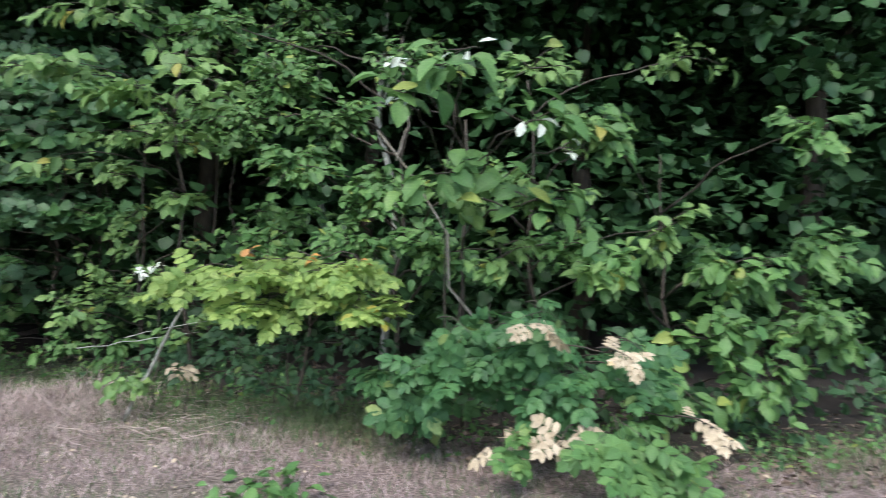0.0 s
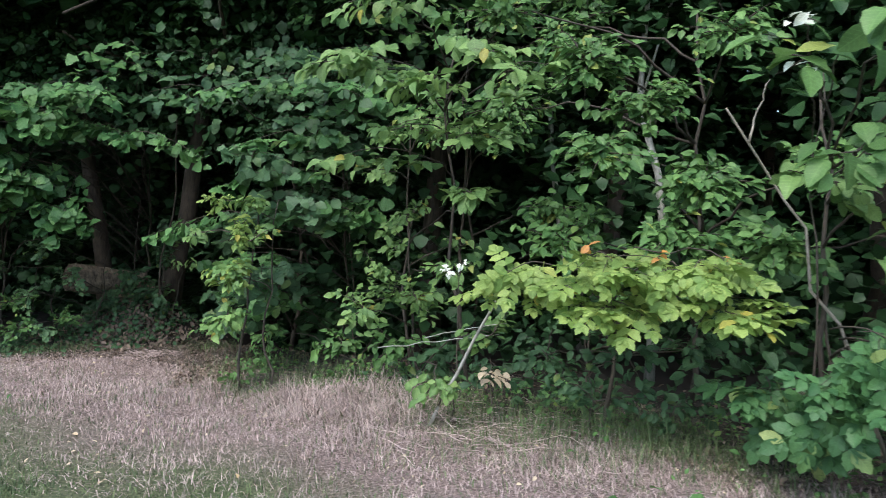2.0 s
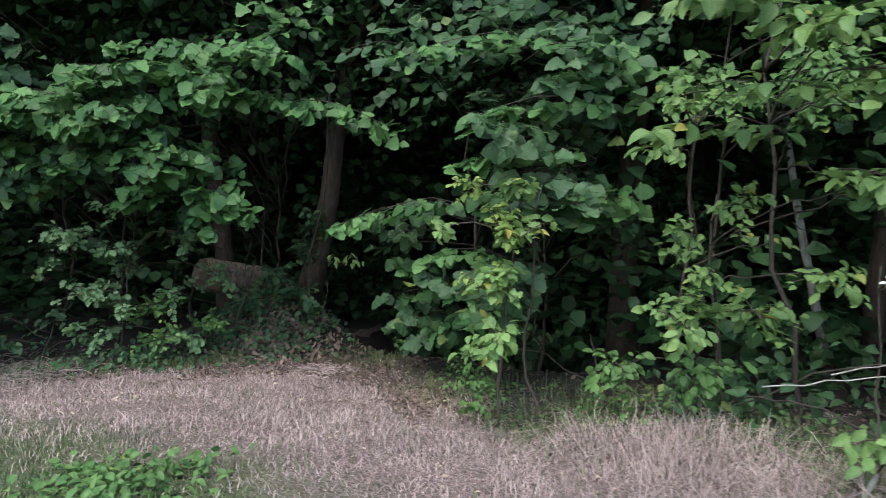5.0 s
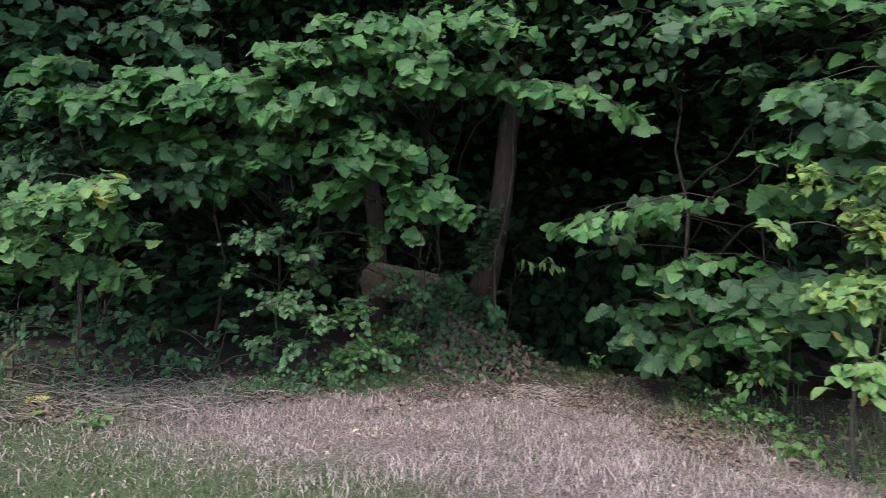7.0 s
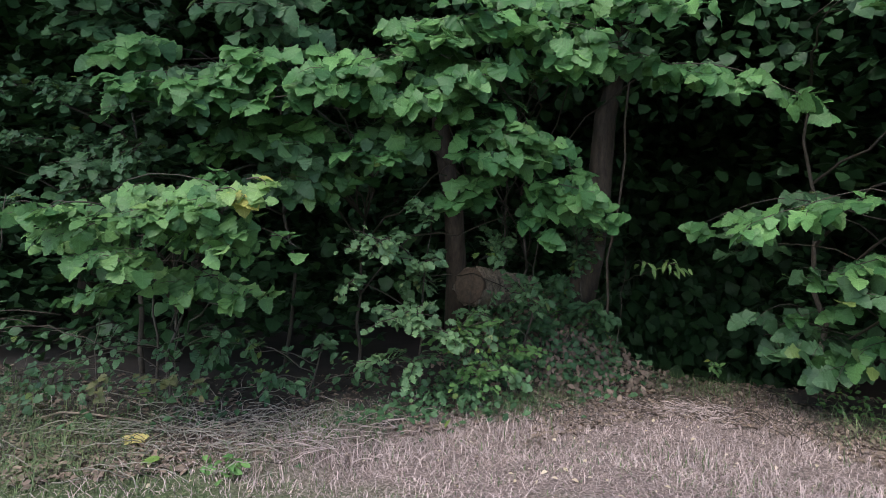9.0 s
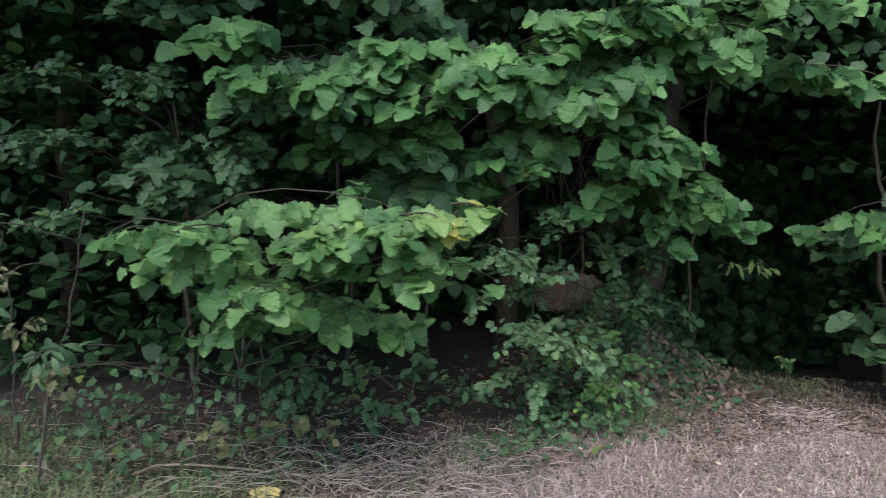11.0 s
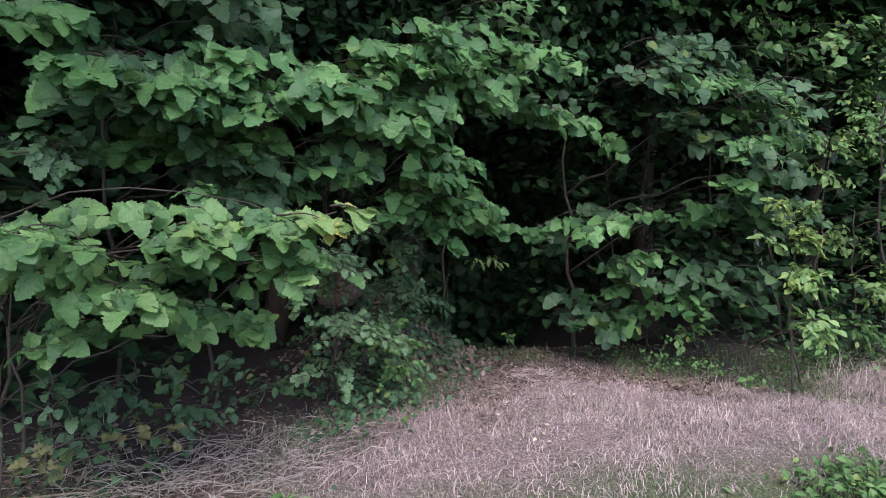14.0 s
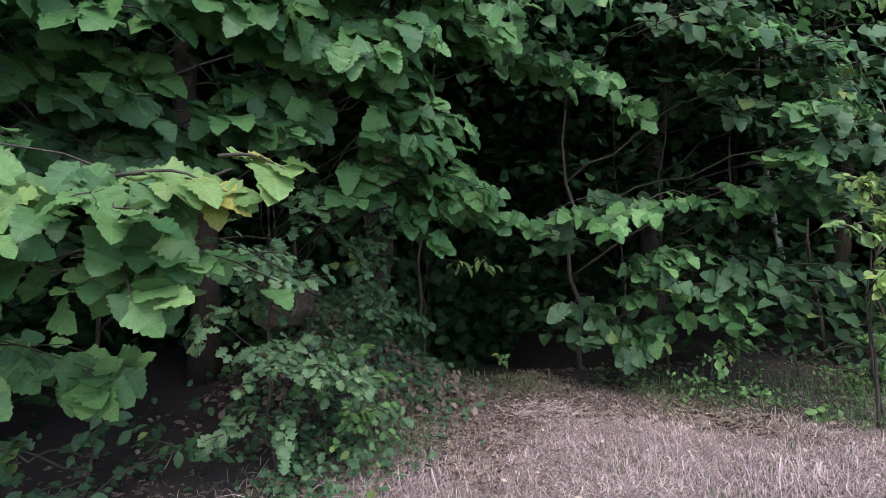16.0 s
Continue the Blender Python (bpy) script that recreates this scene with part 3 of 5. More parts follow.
def understory():
    """Leaves of the shrubs behind the first row, coloured dark for shade, leaving the gap open."""
    g = np.random.default_rng(91)
    n = 36000
    x = g.uniform(-15, 6, n)
    y = edge_y(x) + 1.3 + 0.6 * (x < -8.3) + 3.6 * g.uniform(0, 1, n)
    z = 0.1 + 4.2 * g.uniform(0, 1, n)
    clump = np.sin(x * 2.3 + z * 1.9) + np.sin(x * 1.1 - y * 2.1 + z * 3.1) + np.sin(y * 1.7 + z * 2.2)
    gap = (np.abs(x + 5.95 - 0.12 * (y - 8)) < 0.85) & (z < 1.9)
    keep = (clump > -0.3) & ~gap & ~((np.abs(x + 7.5) < 1.1) & (z < 1.7) & (y < 9.4))
    pos = np.stack([x, y, z], 1)[keep]
    m = len(pos)
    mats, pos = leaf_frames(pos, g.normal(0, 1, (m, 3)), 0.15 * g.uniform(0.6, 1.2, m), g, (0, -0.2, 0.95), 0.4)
    ob = new("undergrowth", mesh_from("undergrowth", *place_leaves("hazel_far", mats, pos), M_SHADED_WOODS))
    tagged(ob, "green leaves of shrubs inside the wood, coloured dark for shade", "undergrowth", "", "stuff")


understory()


def thicket():
    """Far undergrowth that closes the wood; its dark leaf colour stands in for deep shade."""
    g = np.random.default_rng(90)
    n = 56000
    x, y = g.uniform(-24, 13, n), g.uniform(12.5, 16, n)
    z = 9 * g.uniform(0, 1, n) ** 1.5
    pos = np.stack([x, y + 0.6 * np.sin(x), z], 1)
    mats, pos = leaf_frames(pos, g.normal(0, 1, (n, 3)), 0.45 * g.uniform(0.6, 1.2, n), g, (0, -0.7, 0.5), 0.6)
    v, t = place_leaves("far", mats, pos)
    ob = new("far_woods", mesh_from("far_woods", v, t, M_SHADED_WOODS))
    tagged(ob, "dense leaves deep in the wood, coloured dark for shade", "woodland", "", "stuff")
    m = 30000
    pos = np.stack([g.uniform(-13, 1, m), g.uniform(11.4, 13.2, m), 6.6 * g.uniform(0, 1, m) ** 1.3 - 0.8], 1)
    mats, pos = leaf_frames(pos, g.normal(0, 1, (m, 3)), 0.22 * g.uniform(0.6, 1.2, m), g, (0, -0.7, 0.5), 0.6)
    ob = new("far_woods", mesh_from("far_woods", *place_leaves("far", mats, pos), M_SHADED_WOODS))
    tagged(ob, "leaves closing the wood behind the gap, coloured dark for shade", "woodland", "", "stuff")
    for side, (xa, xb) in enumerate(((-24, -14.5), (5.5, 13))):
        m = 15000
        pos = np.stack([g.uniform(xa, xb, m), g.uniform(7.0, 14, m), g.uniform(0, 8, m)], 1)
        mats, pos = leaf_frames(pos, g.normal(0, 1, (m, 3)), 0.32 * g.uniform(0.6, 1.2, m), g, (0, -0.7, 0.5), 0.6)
        ob = new("wood_edge", mesh_from("wood_edge", *place_leaves("far", mats, pos), M_SHADED_WOODS))
        tagged(ob, "dense leaves along the edge of the wood, in the shade-darkened green", "woodland", "", "stuff")


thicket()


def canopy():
    """A roof of leaves added above view, over the shrubs, to keep light out of the wood."""
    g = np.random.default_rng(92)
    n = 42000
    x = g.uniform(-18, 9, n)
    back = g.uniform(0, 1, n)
    # front line of the added roof, set by how far its shade should reach
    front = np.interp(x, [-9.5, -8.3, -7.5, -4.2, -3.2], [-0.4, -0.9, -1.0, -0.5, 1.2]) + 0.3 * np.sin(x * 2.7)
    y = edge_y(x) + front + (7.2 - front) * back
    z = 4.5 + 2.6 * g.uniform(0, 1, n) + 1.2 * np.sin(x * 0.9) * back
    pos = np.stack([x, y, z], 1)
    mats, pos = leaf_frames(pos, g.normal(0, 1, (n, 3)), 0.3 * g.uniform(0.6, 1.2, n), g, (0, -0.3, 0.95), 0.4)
    ob = new("canopy", mesh_from("canopy", *place_leaves("far", mats, pos), M_SHADED_WOODS))
    tagged(ob, "leaf roof added above view to shade the wood", "canopy", "", "stuff")


canopy()


# ---- shrubs of the wood's edge, from the start of the walk ----
shrub("wayfaring_shrub", "tall shrub with large oval green leaves", "shrub", (0.1, 4.9),
      [(-0.31, 4.00, 2.16, 0.23, 0.20, 0.20, 14),
       (-0.05, 4.10, 1.71, 0.31, 0.20, 0.20, 22),
       (0.41, 3.90, 1.96, 0.27, 0.20, 0.24, 22),
       (0.45, 4.00, 1.54, 0.31, 0.20, 0.20, 22),
       (-0.01, 3.70, 2.25, 0.19, 0.20, 0.13, 10)],
      "oval", M_MID, 0.16, 140, 0.014, seed=11, fill=1.1)
shrub("dogwood_shrub", "dense tall shrub of small mid-green leaves", "shrub", (-0.5, 6.0),
      [(-1.33, 5.30, 2.59, 0.37, 0.22, 0.41, 160),
       (-0.90, 5.40, 2.29, 0.37, 0.22, 0.37, 160),
       (-1.23, 5.20, 1.91, 0.39, 0.23, 0.30, 160),
       (-0.56, 5.20, 1.69, 0.39, 0.23, 0.30, 160),
       (-0.72, 5.00, 1.31, 0.37, 0.22, 0.25, 130),
       (-0.11, 5.00, 1.24, 0.33, 0.20, 0.29, 120),
       (-0.30, 5.50, 2.83, 0.39, 0.23, 0.39, 140),
       (0.31, 5.20, 1.73, 0.40, 0.24, 0.35, 150),
       (0.83, 4.90, 1.30, 0.38, 0.23, 0.30, 140),
       (-1.94, 5.60, 3.13, 0.46, 0.27, 0.25, 100),
       (-0.9, 5.3, 0.95, 0.4, 0.25, 0.3, 120), (-1.5, 5.5, 1.3, 0.4, 0.25, 0.35, 120), (-2.0, 6.6, 2.6, 0.5, 0.3, 0.4, 140), (-1.5, 6.6, 3.3, 0.6, 0.3, 0.4, 140)],
      "oval", M_MID, 0.085, 280, 0.018, seed=14, fill=2.2, far_kind="small")
shrub("young_tree", "slender young tree with layered sprays of bright pointed leaves", "tree", (-2.3, 6.1),
      [(-2.97, 5.20, 2.68, 0.44, 0.26, 0.13, 60),
       (-2.43, 5.30, 2.50, 0.38, 0.23, 0.12, 52),
       (-2.73, 5.30, 3.20, 0.45, 0.27, 0.13, 56),
       (-2.17, 5.40, 2.75, 0.39, 0.23, 0.19, 52),
       (-2.19, 5.50, 2.16, 0.34, 0.20, 0.14, 40)],
      "oval", M_LIGHT, 0.128, 240, 0.014, seed=15, fill=1.0, face=(0, -0.42, 0.88), flat=True, boughs=[
          ((-2.4, 5.6, 2.5), (-3.25, 5.05, 2.62), 0.34, 46), ((-2.5, 5.8, 1.95), (-3.5, 5.5, 1.90), 0.30, 46), ((-2.1, 5.4, 2.3), (-1.62, 4.6, 2.38), 0.3, 34),
          ((-2.4, 5.7, 1.7), (-2.15, 5.3, 1.62), 0.25, 26), ((-2.3, 5.6, 2.1), (-2.9, 5.3, 2.15), 0.3, 36)])
shrub("ash_bush", "bright yellow-green bush with feathered leaves", "shrub", (-1.2, 5.2),
      [(-1.35, 4.60, 1.17, 0.34, 0.20, 0.11, 26),
       (-1.74, 4.80, 1.05, 0.24, 0.20, 0.16, 18),
       (-0.80, 4.50, 1.14, 0.29, 0.20, 0.09, 22),
       (-1.16, 4.50, 0.92, 0.33, 0.20, 0.11, 22),
       (-0.59, 4.50, 0.94, 0.25, 0.20, 0.11, 16)],
      "pinnate", M_YELLOW, 0.21, 200, 0.012, seed=13, fill=1.35, face=(0, -0.42, 0.88))
shrub("elder_bush", "low leafy bush with blue-green compound leaves", "shrub", (0.1, 4.8),
      [(-0.28, 4.50, 0.42, 0.30, 0.20, 0.17, 24),
       (-0.00, 4.30, 0.67, 0.32, 0.20, 0.18, 24),
       (0.40, 4.10, 0.66, 0.31, 0.20, 0.16, 26),
       (0.46, 4.10, 0.86, 0.28, 0.20, 0.17, 20),
       (-0.03, 4.10, 0.73, 0.31, 0.20, 0.21, 22),
       (0.0, 4.0, 0.52, 0.16, 0.18, 0.08, 10),
       (-0.27, 4.20, 0.46, 0.22, 0.20, 0.10, 16),
       (0.62, 3.95, 0.50, 0.22, 0.15, 0.20, 22),
       (0.95, 4.05, 0.62, 0.25, 0.18, 0.20, 22)],
      "pinnate", M_TEAL, 0.21, 180, 0.013, seed=12, fill=1.1)
shrub("young_shrub", "thin-stemmed shrub with light green leaves", "shrub", (-2.8, 6.2),
      [(-2.82, 5.90, 1.53, 0.37, 0.22, 0.21, 60),
       (-2.26, 5.60, 1.61, 0.29, 0.20, 0.19, 60),
       (-3.08, 5.90, 1.07, 0.26, 0.20, 0.26, 60),
       (-2.37, 5.50, 1.08, 0.28, 0.20, 0.19, 60),
       (-3.15, 5.70, 0.72, 0.31, 0.20, 0.21, 80),
       (-2.36, 4.95, 0.30, 0.17, 0.12, 0.20, 60),
       (-1.99, 5.20, 0.61, 0.26, 0.20, 0.22, 60)],
      "oval", M_LIGHT, 0.074, 220, 0.01, seed=16, fill=0.95)
shrub("dogwood_shrub", "green shrub with oval leaves at the wood edge", "shrub", (1.9, 5.6),
      [(2.02, 4.70, 1.11, 0.45, 0.27, 0.27, 90),
       (2.63, 4.70, 0.71, 0.47, 0.28, 0.33, 110),
       (1.68, 4.40, 0.67, 0.33, 0.20, 0.25, 70),
       (2.82, 5.00, 1.24, 0.45, 0.27, 0.25, 80),
       (2.57, 4.60, 2.11, 0.38, 0.23, 0.23, 40),
       (0.95, 4.40, 2.01, 0.24, 0.20, 0.35, 40),
       (1.00, 4.30, 1.15, 0.23, 0.20, 0.26, 40),
       (1.35, 4.25, 0.40, 0.35, 0.18, 0.28, 60),
       (2.00, 4.35, 0.40, 0.40, 0.20, 0.30, 70)],
      "oval", M_MID, 0.11, 200, 0.014, seed=18, fill=2.2)
# inner boughs take the darker leaf tone in place of shade
shrub("maple_bush", "broad-leaved boughs inside the wood edge, coloured dark for shade", "shrub", (-5.0, 8.3),
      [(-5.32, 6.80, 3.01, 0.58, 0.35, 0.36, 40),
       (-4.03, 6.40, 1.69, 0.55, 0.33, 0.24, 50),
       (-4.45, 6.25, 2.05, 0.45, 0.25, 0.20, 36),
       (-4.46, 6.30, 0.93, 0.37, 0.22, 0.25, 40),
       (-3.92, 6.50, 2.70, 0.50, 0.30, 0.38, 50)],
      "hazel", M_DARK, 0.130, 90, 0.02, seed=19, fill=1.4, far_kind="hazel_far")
shrub("yellowing_sapling", "small upright sapling with yellowing leaves at the grass edge", "sapling", (-4.35, 5.85),
      [(-4.21, 5.80, 1.66, 0.23, 0.20, 0.15, 26),
       (-4.21, 5.75, 1.29, 0.23, 0.20, 0.19, 40),
       (-4.33, 5.70, 1.00, 0.22, 0.16, 0.19, 50),
       (-4.37, 5.65, 0.64, 0.22, 0.20, 0.18, 50),
       (-4.80, 5.80, 1.35, 0.11, 0.20, 0.11, 10)],
      "oval", M_LIGHT, 0.078, 190, 0.009, seed=17, fill=2.0)
shrub("young_shrub", "slim shrub with light green oval leaves", "shrub", (-2.95, 6.5),
      [(-3.15, 6.40, 2.37, 0.41, 0.25, 0.18, 50),
       (-2.75, 6.40, 2.48, 0.38, 0.23, 0.14, 36),
       (-3.07, 6.40, 1.97, 0.36, 0.22, 0.23, 60),
       (-2.98, 6.40, 1.33, 0.27, 0.20, 0.27, 50),
       (-2.98, 6.00, 0.81, 0.38, 0.23, 0.21, 90),
       (-2.73, 5.80, 0.84, 0.33, 0.20, 0.29, 100),
       (-2.51, 6.60, 1.26, 0.29, 0.20, 0.24, 24)],
      "oval", M_LIGHT, 0.082, 220, 0.012, seed=20, fill=0.9)

# ---- the gap into the wood ----
shrub("hazel_bush", "hazel bush with broad green leaves beside the dark gap", "shrub", (-4.2, 7.9),
      [(-4.50, 7.00, 1.62, 0.30, 0.21, 0.16, 30),
       (-4.62, 7.05, 0.75, 0.36, 0.22, 0.22, 36),
       (-3.76, 7.00, 1.65, 0.39, 0.24, 0.25, 50),
       (-3.79, 7.00, 2.82, 0.46, 0.28, 0.26, 60)],
      "hazel", M_HAZEL, 0.134, 280, 0.011, seed=21, fill=1.5, boughs=[
          ((-4.75, 7.05, 1.55), (-5.97, 6.85, 1.39), 0.36, 46), ((-5.0, 7.5, 1.5), (-6.15, 7.4, 1.42), 0.30, 26),
          ((-4.45, 7.15, 1.12), (-5.42, 7.12, 1.03), 0.34, 40), ((-4.7, 7.2, 0.8), (-5.45, 7.35, 0.72), 0.28, 26),
          ((-4.6, 7.25, 0.62), (-5.2, 7.3, 0.40), 0.28, 28), ((-3.7, 6.7, 1.95), (-4.78, 6.22, 1.84), 0.36, 44),
          ((-3.6, 6.6, 2.35), (-4.72, 6.15, 2.14), 0.36, 44), ((-3.9, 6.9, 2.9), (-5.2, 6.25, 2.72), 0.45, 56),
          ((-3.4, 6.8, 1.5), (-4.2, 6.4, 1.62), 0.30, 30)])
shrub("hazel_bush", "hazel branches with broad leaves arching over the gap", "shrub", (-7.7, 9.0),
      [(-6.77, 7.30, 3.38, 0.90, 0.40, 0.42, 50),
       (-7.97, 6.60, 2.33, 0.44, 0.26, 0.24, 50),
       (-7.68, 6.60, 2.87, 0.44, 0.26, 0.24, 50),
       (-8.53, 6.40, 2.40, 0.39, 0.24, 0.25, 40),
       (-6.70, 6.80, 2.96, 0.48, 0.29, 0.19, 50),
       (-7.30, 7.00, 3.05, 0.40, 0.27, 0.20, 36)],
      "hazel", M_HAZEL, 0.132, 290, 0.012, seed=22, fill=1.4, boughs=[
          ((-7.4, 7.3, 2.75), (-6.9, 6.75, 2.58), 0.42, 40), ((-7.2, 7.2, 2.65), (-6.2, 6.72, 2.38), 0.40, 54),
          ((-6.6, 7.0, 2.55), (-5.42, 6.92, 2.20), 0.34, 52),
          ((-7.55, 7.2, 2.3), (-7.42, 6.85, 1.75), 0.30, 26), ((-7.3, 7.2, 2.1), (-7.1, 6.85, 1.62), 0.30, 26),
          ((-7.5, 7.05, 1.72), (-7.38, 6.86, 1.33), 0.26, 22), ((-7.35, 7.0, 1.6), (-6.83, 6.9, 1.42), 0.26, 26)])
# darker leaf tone puts the shade of these high boughs into their colour
shrub("hazel_bush", "hazel boughs over the verge, darkened for shade, some added above view", "shrub", (-10.0, 8.0),
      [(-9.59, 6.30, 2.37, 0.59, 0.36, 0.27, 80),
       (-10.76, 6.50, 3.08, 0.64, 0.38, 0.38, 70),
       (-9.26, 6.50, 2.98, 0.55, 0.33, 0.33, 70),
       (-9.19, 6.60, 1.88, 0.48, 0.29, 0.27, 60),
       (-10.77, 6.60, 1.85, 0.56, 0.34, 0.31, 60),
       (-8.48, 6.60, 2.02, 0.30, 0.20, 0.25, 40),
       # four boughs added overhead, out of view, to shade the verge below
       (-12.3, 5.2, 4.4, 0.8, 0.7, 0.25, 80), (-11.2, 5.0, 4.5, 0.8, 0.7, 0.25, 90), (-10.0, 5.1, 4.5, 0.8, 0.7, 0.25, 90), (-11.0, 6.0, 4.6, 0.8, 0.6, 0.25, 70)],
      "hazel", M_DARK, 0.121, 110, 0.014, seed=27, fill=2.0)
shrub("hazel_bush", "hazel bough with pale broad leaves reaching over the verge", "shrub", (-10.6, 7.0),
      [(-9.06, 5.30, 1.51, 0.24, 0.20, 0.07, 26),
       (-9.52, 5.45, 1.45, 0.28, 0.20, 0.11, 60),
       (-10.05, 5.55, 1.43, 0.33, 0.20, 0.13, 70),
       (-10.61, 5.95, 1.34, 0.35, 0.21, 0.14, 60),
       (-9.89, 5.55, 1.21, 0.34, 0.20, 0.11, 70),
       (-9.53, 5.80, 1.02, 0.29, 0.20, 0.12, 50),
       (-9.02, 5.45, 1.33, 0.17, 0.20, 0.14, 34),
       (-9.98, 5.80, 0.97, 0.29, 0.20, 0.10, 44),
       (-9.20, 5.80, 0.94, 0.15, 0.20, 0.09, 14)],
      "hazel", M_BOUGH, 0.102, 290, 0.012, seed=23, fill=1.3, boughs=[
          ((-10.6, 6.1, 1.45), (-8.95, 5.25, 1.50), 0.42, 90), ((-10.3, 5.8, 1.2), (-9.0, 5.4, 1.22), 0.34, 50), ((-10.2, 6.1, 1.05), (-9.15, 5.65, 0.95), 0.28, 26),
          ((-11.1, 6.1, 1.4), (-10.0, 5.4, 1.38), 0.36, 50), ((-9.3, 5.6, 1.3), (-8.62, 5.4, 1.23), 0.2, 18)])
shrub("hazel_bush", "tall hazel with layered boughs of broad leaves", "shrub", (-9.2, 8.0),
      [(-9.91, 5.90, 2.34, 0.27, 0.20, 0.15, 50),
       (-9.53, 5.90, 2.27, 0.26, 0.20, 0.13, 44),
       (-9.20, 6.10, 2.50, 0.32, 0.20, 0.16, 56),
       (-8.61, 6.20, 2.38, 0.37, 0.22, 0.16, 60),
       (-8.06, 6.30, 2.29, 0.35, 0.21, 0.19, 60),
       (-7.77, 6.60, 1.97, 0.37, 0.22, 0.21, 50),
       (-7.37, 6.90, 1.59, 0.36, 0.22, 0.20, 46),
       (-8.54, 6.50, 1.97, 0.35, 0.21, 0.19, 50),
       (-9.10, 6.50, 2.09, 0.38, 0.23, 0.19, 50),
       (-9.63, 6.60, 2.07, 0.35, 0.21, 0.20, 50),
       (-10.16, 6.20, 2.65, 0.37, 0.22, 0.15, 50),
       (-8.21, 6.40, 2.70, 0.40, 0.24, 0.18, 56),
       (-7.31, 6.80, 2.68, 0.50, 0.30, 0.21, 60),
       (-9.10, 6.60, 1.76, 0.39, 0.23, 0.16, 50),
       (-9.45, 5.90, 1.74, 0.14, 0.08, 0.04, 5)],
      "hazel", M_HAZEL, 0.128, 290, 0.013, seed=24, fill=1.5)
shrub("hawthorn_bush", "small loose hawthorn bush with lobed leaves", "shrub", (-8.3, 7.0),
      [(-8.50, 6.45, 1.28, 0.28, 0.18, 0.22, 110),
       (-8.25, 6.75, 1.10, 0.30, 0.20, 0.16, 100),
       (-8.15, 6.62, 1.50, 0.20, 0.18, 0.22, 70),
       (-8.38, 6.60, 0.72, 0.38, 0.20, 0.12, 130),
       (-8.05, 6.65, 0.60, 0.28, 0.18, 0.10, 80),
       (-8.75, 6.50, 0.95, 0.15, 0.15, 0.08, 34),
       (-8.55, 6.70, 0.35, 0.20, 0.15, 0.10, 30)],
      "lobed", M_HAW, 0.062, 290, 0.008, seed=25, fill=1.0)
# darker leaf colour than the other hawthorns, standing in for shade
shrub("hawthorn_bush", "tall hawthorn with small lobed leaves, coloured dark for shade", "shrub", (-11.0, 7.2),
      [(-11.70, 6.30, 2.46, 0.46, 0.28, 0.17, 150),
       (-10.76, 6.10, 2.36, 0.26, 0.20, 0.18, 150),
       (-11.54, 6.30, 2.02, 0.45, 0.27, 0.16, 150),
       (-10.13, 6.00, 1.91, 0.14, 0.20, 0.24, 110),
       (-10.77, 6.40, 2.02, 0.31, 0.20, 0.16, 110),
       (-11.29, 6.00, 1.52, 0.30, 0.20, 0.15, 100),
       (-11.96, 6.20, 1.92, 0.38, 0.23, 0.21, 130),
       (-10.61, 6.10, 1.65, 0.18, 0.20, 0.11, 60)],
      "lobed", M_DARK, 0.07, 280, 0.018, seed=26, fill=1.4)
# weeds share the dark tone in place of the shade at this end
shrub("nettle_clump", "green weedy growth at the wood edge", "weeds", (-11.6, 6.0),
      [(-11.85, 5.80, 1.43, 0.31, 0.20, 0.31, 60),
       (-11.73, 5.60, 1.01, 0.29, 0.20, 0.22, 60),
       (-11.01, 5.50, 0.76, 0.26, 0.20, 0.10, 34)],
      "narrow", M_DARK, 0.10, 120, 0.006, seed=28, fill=1.4)
shrub("ivy", "ivy and bramble leaves over the earth bank", "ivy", (-7.4, 8.0),
      [(-8.01, 7.00, 0.58, 0.32, 0.20, 0.27, 100),
       (-7.83, 6.90, 0.27, 0.27, 0.20, 0.18, 80),
       (-7.62, 7.40, 0.34, 0.37, 0.22, 0.21, 80),
       (-7.19, 8.40, 0.46, 0.45, 0.27, 0.34, 130),
       (-7.05, 8.20, 0.15, 0.35, 0.22, 0.14, 80)],
      "lobed", M_MID, 0.05, 290, 0.006, seed=29, fill=1.4)

shrub("hawthorn_bush", "hawthorn and bramble thicket on the earth bank", "shrub", (-7.9, 7.5),
      [(-7.82, 7.10, 0.68, 0.25, 0.20, 0.25, 110),
       (-7.68, 7.20, 0.25, 0.31, 0.20, 0.20, 100),
       (-8.31, 6.80, 0.35, 0.27, 0.20, 0.18, 90)],
      "lobed", M_HAW, 0.065, 280, 0.01, seed=31, fill=0.6)
# darker copy of the hazel leaf colour, for the shade beyond the gap
shrub("hazel_bush", "broad-leaved hazel boughs beyond the gap, coloured darker for shade", "shrub", (-4.3, 8.4),
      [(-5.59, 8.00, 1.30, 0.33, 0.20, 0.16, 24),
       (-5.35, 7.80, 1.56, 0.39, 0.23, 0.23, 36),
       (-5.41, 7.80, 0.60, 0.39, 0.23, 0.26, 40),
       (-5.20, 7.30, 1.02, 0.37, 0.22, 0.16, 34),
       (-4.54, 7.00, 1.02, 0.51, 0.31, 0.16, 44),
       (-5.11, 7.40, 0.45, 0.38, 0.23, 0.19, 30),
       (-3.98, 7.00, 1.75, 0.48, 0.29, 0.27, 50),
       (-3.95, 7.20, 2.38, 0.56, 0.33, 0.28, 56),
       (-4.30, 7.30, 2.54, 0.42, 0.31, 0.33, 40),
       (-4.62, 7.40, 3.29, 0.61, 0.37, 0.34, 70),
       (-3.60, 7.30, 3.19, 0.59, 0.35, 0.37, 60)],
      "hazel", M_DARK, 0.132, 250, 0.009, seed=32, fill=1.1)
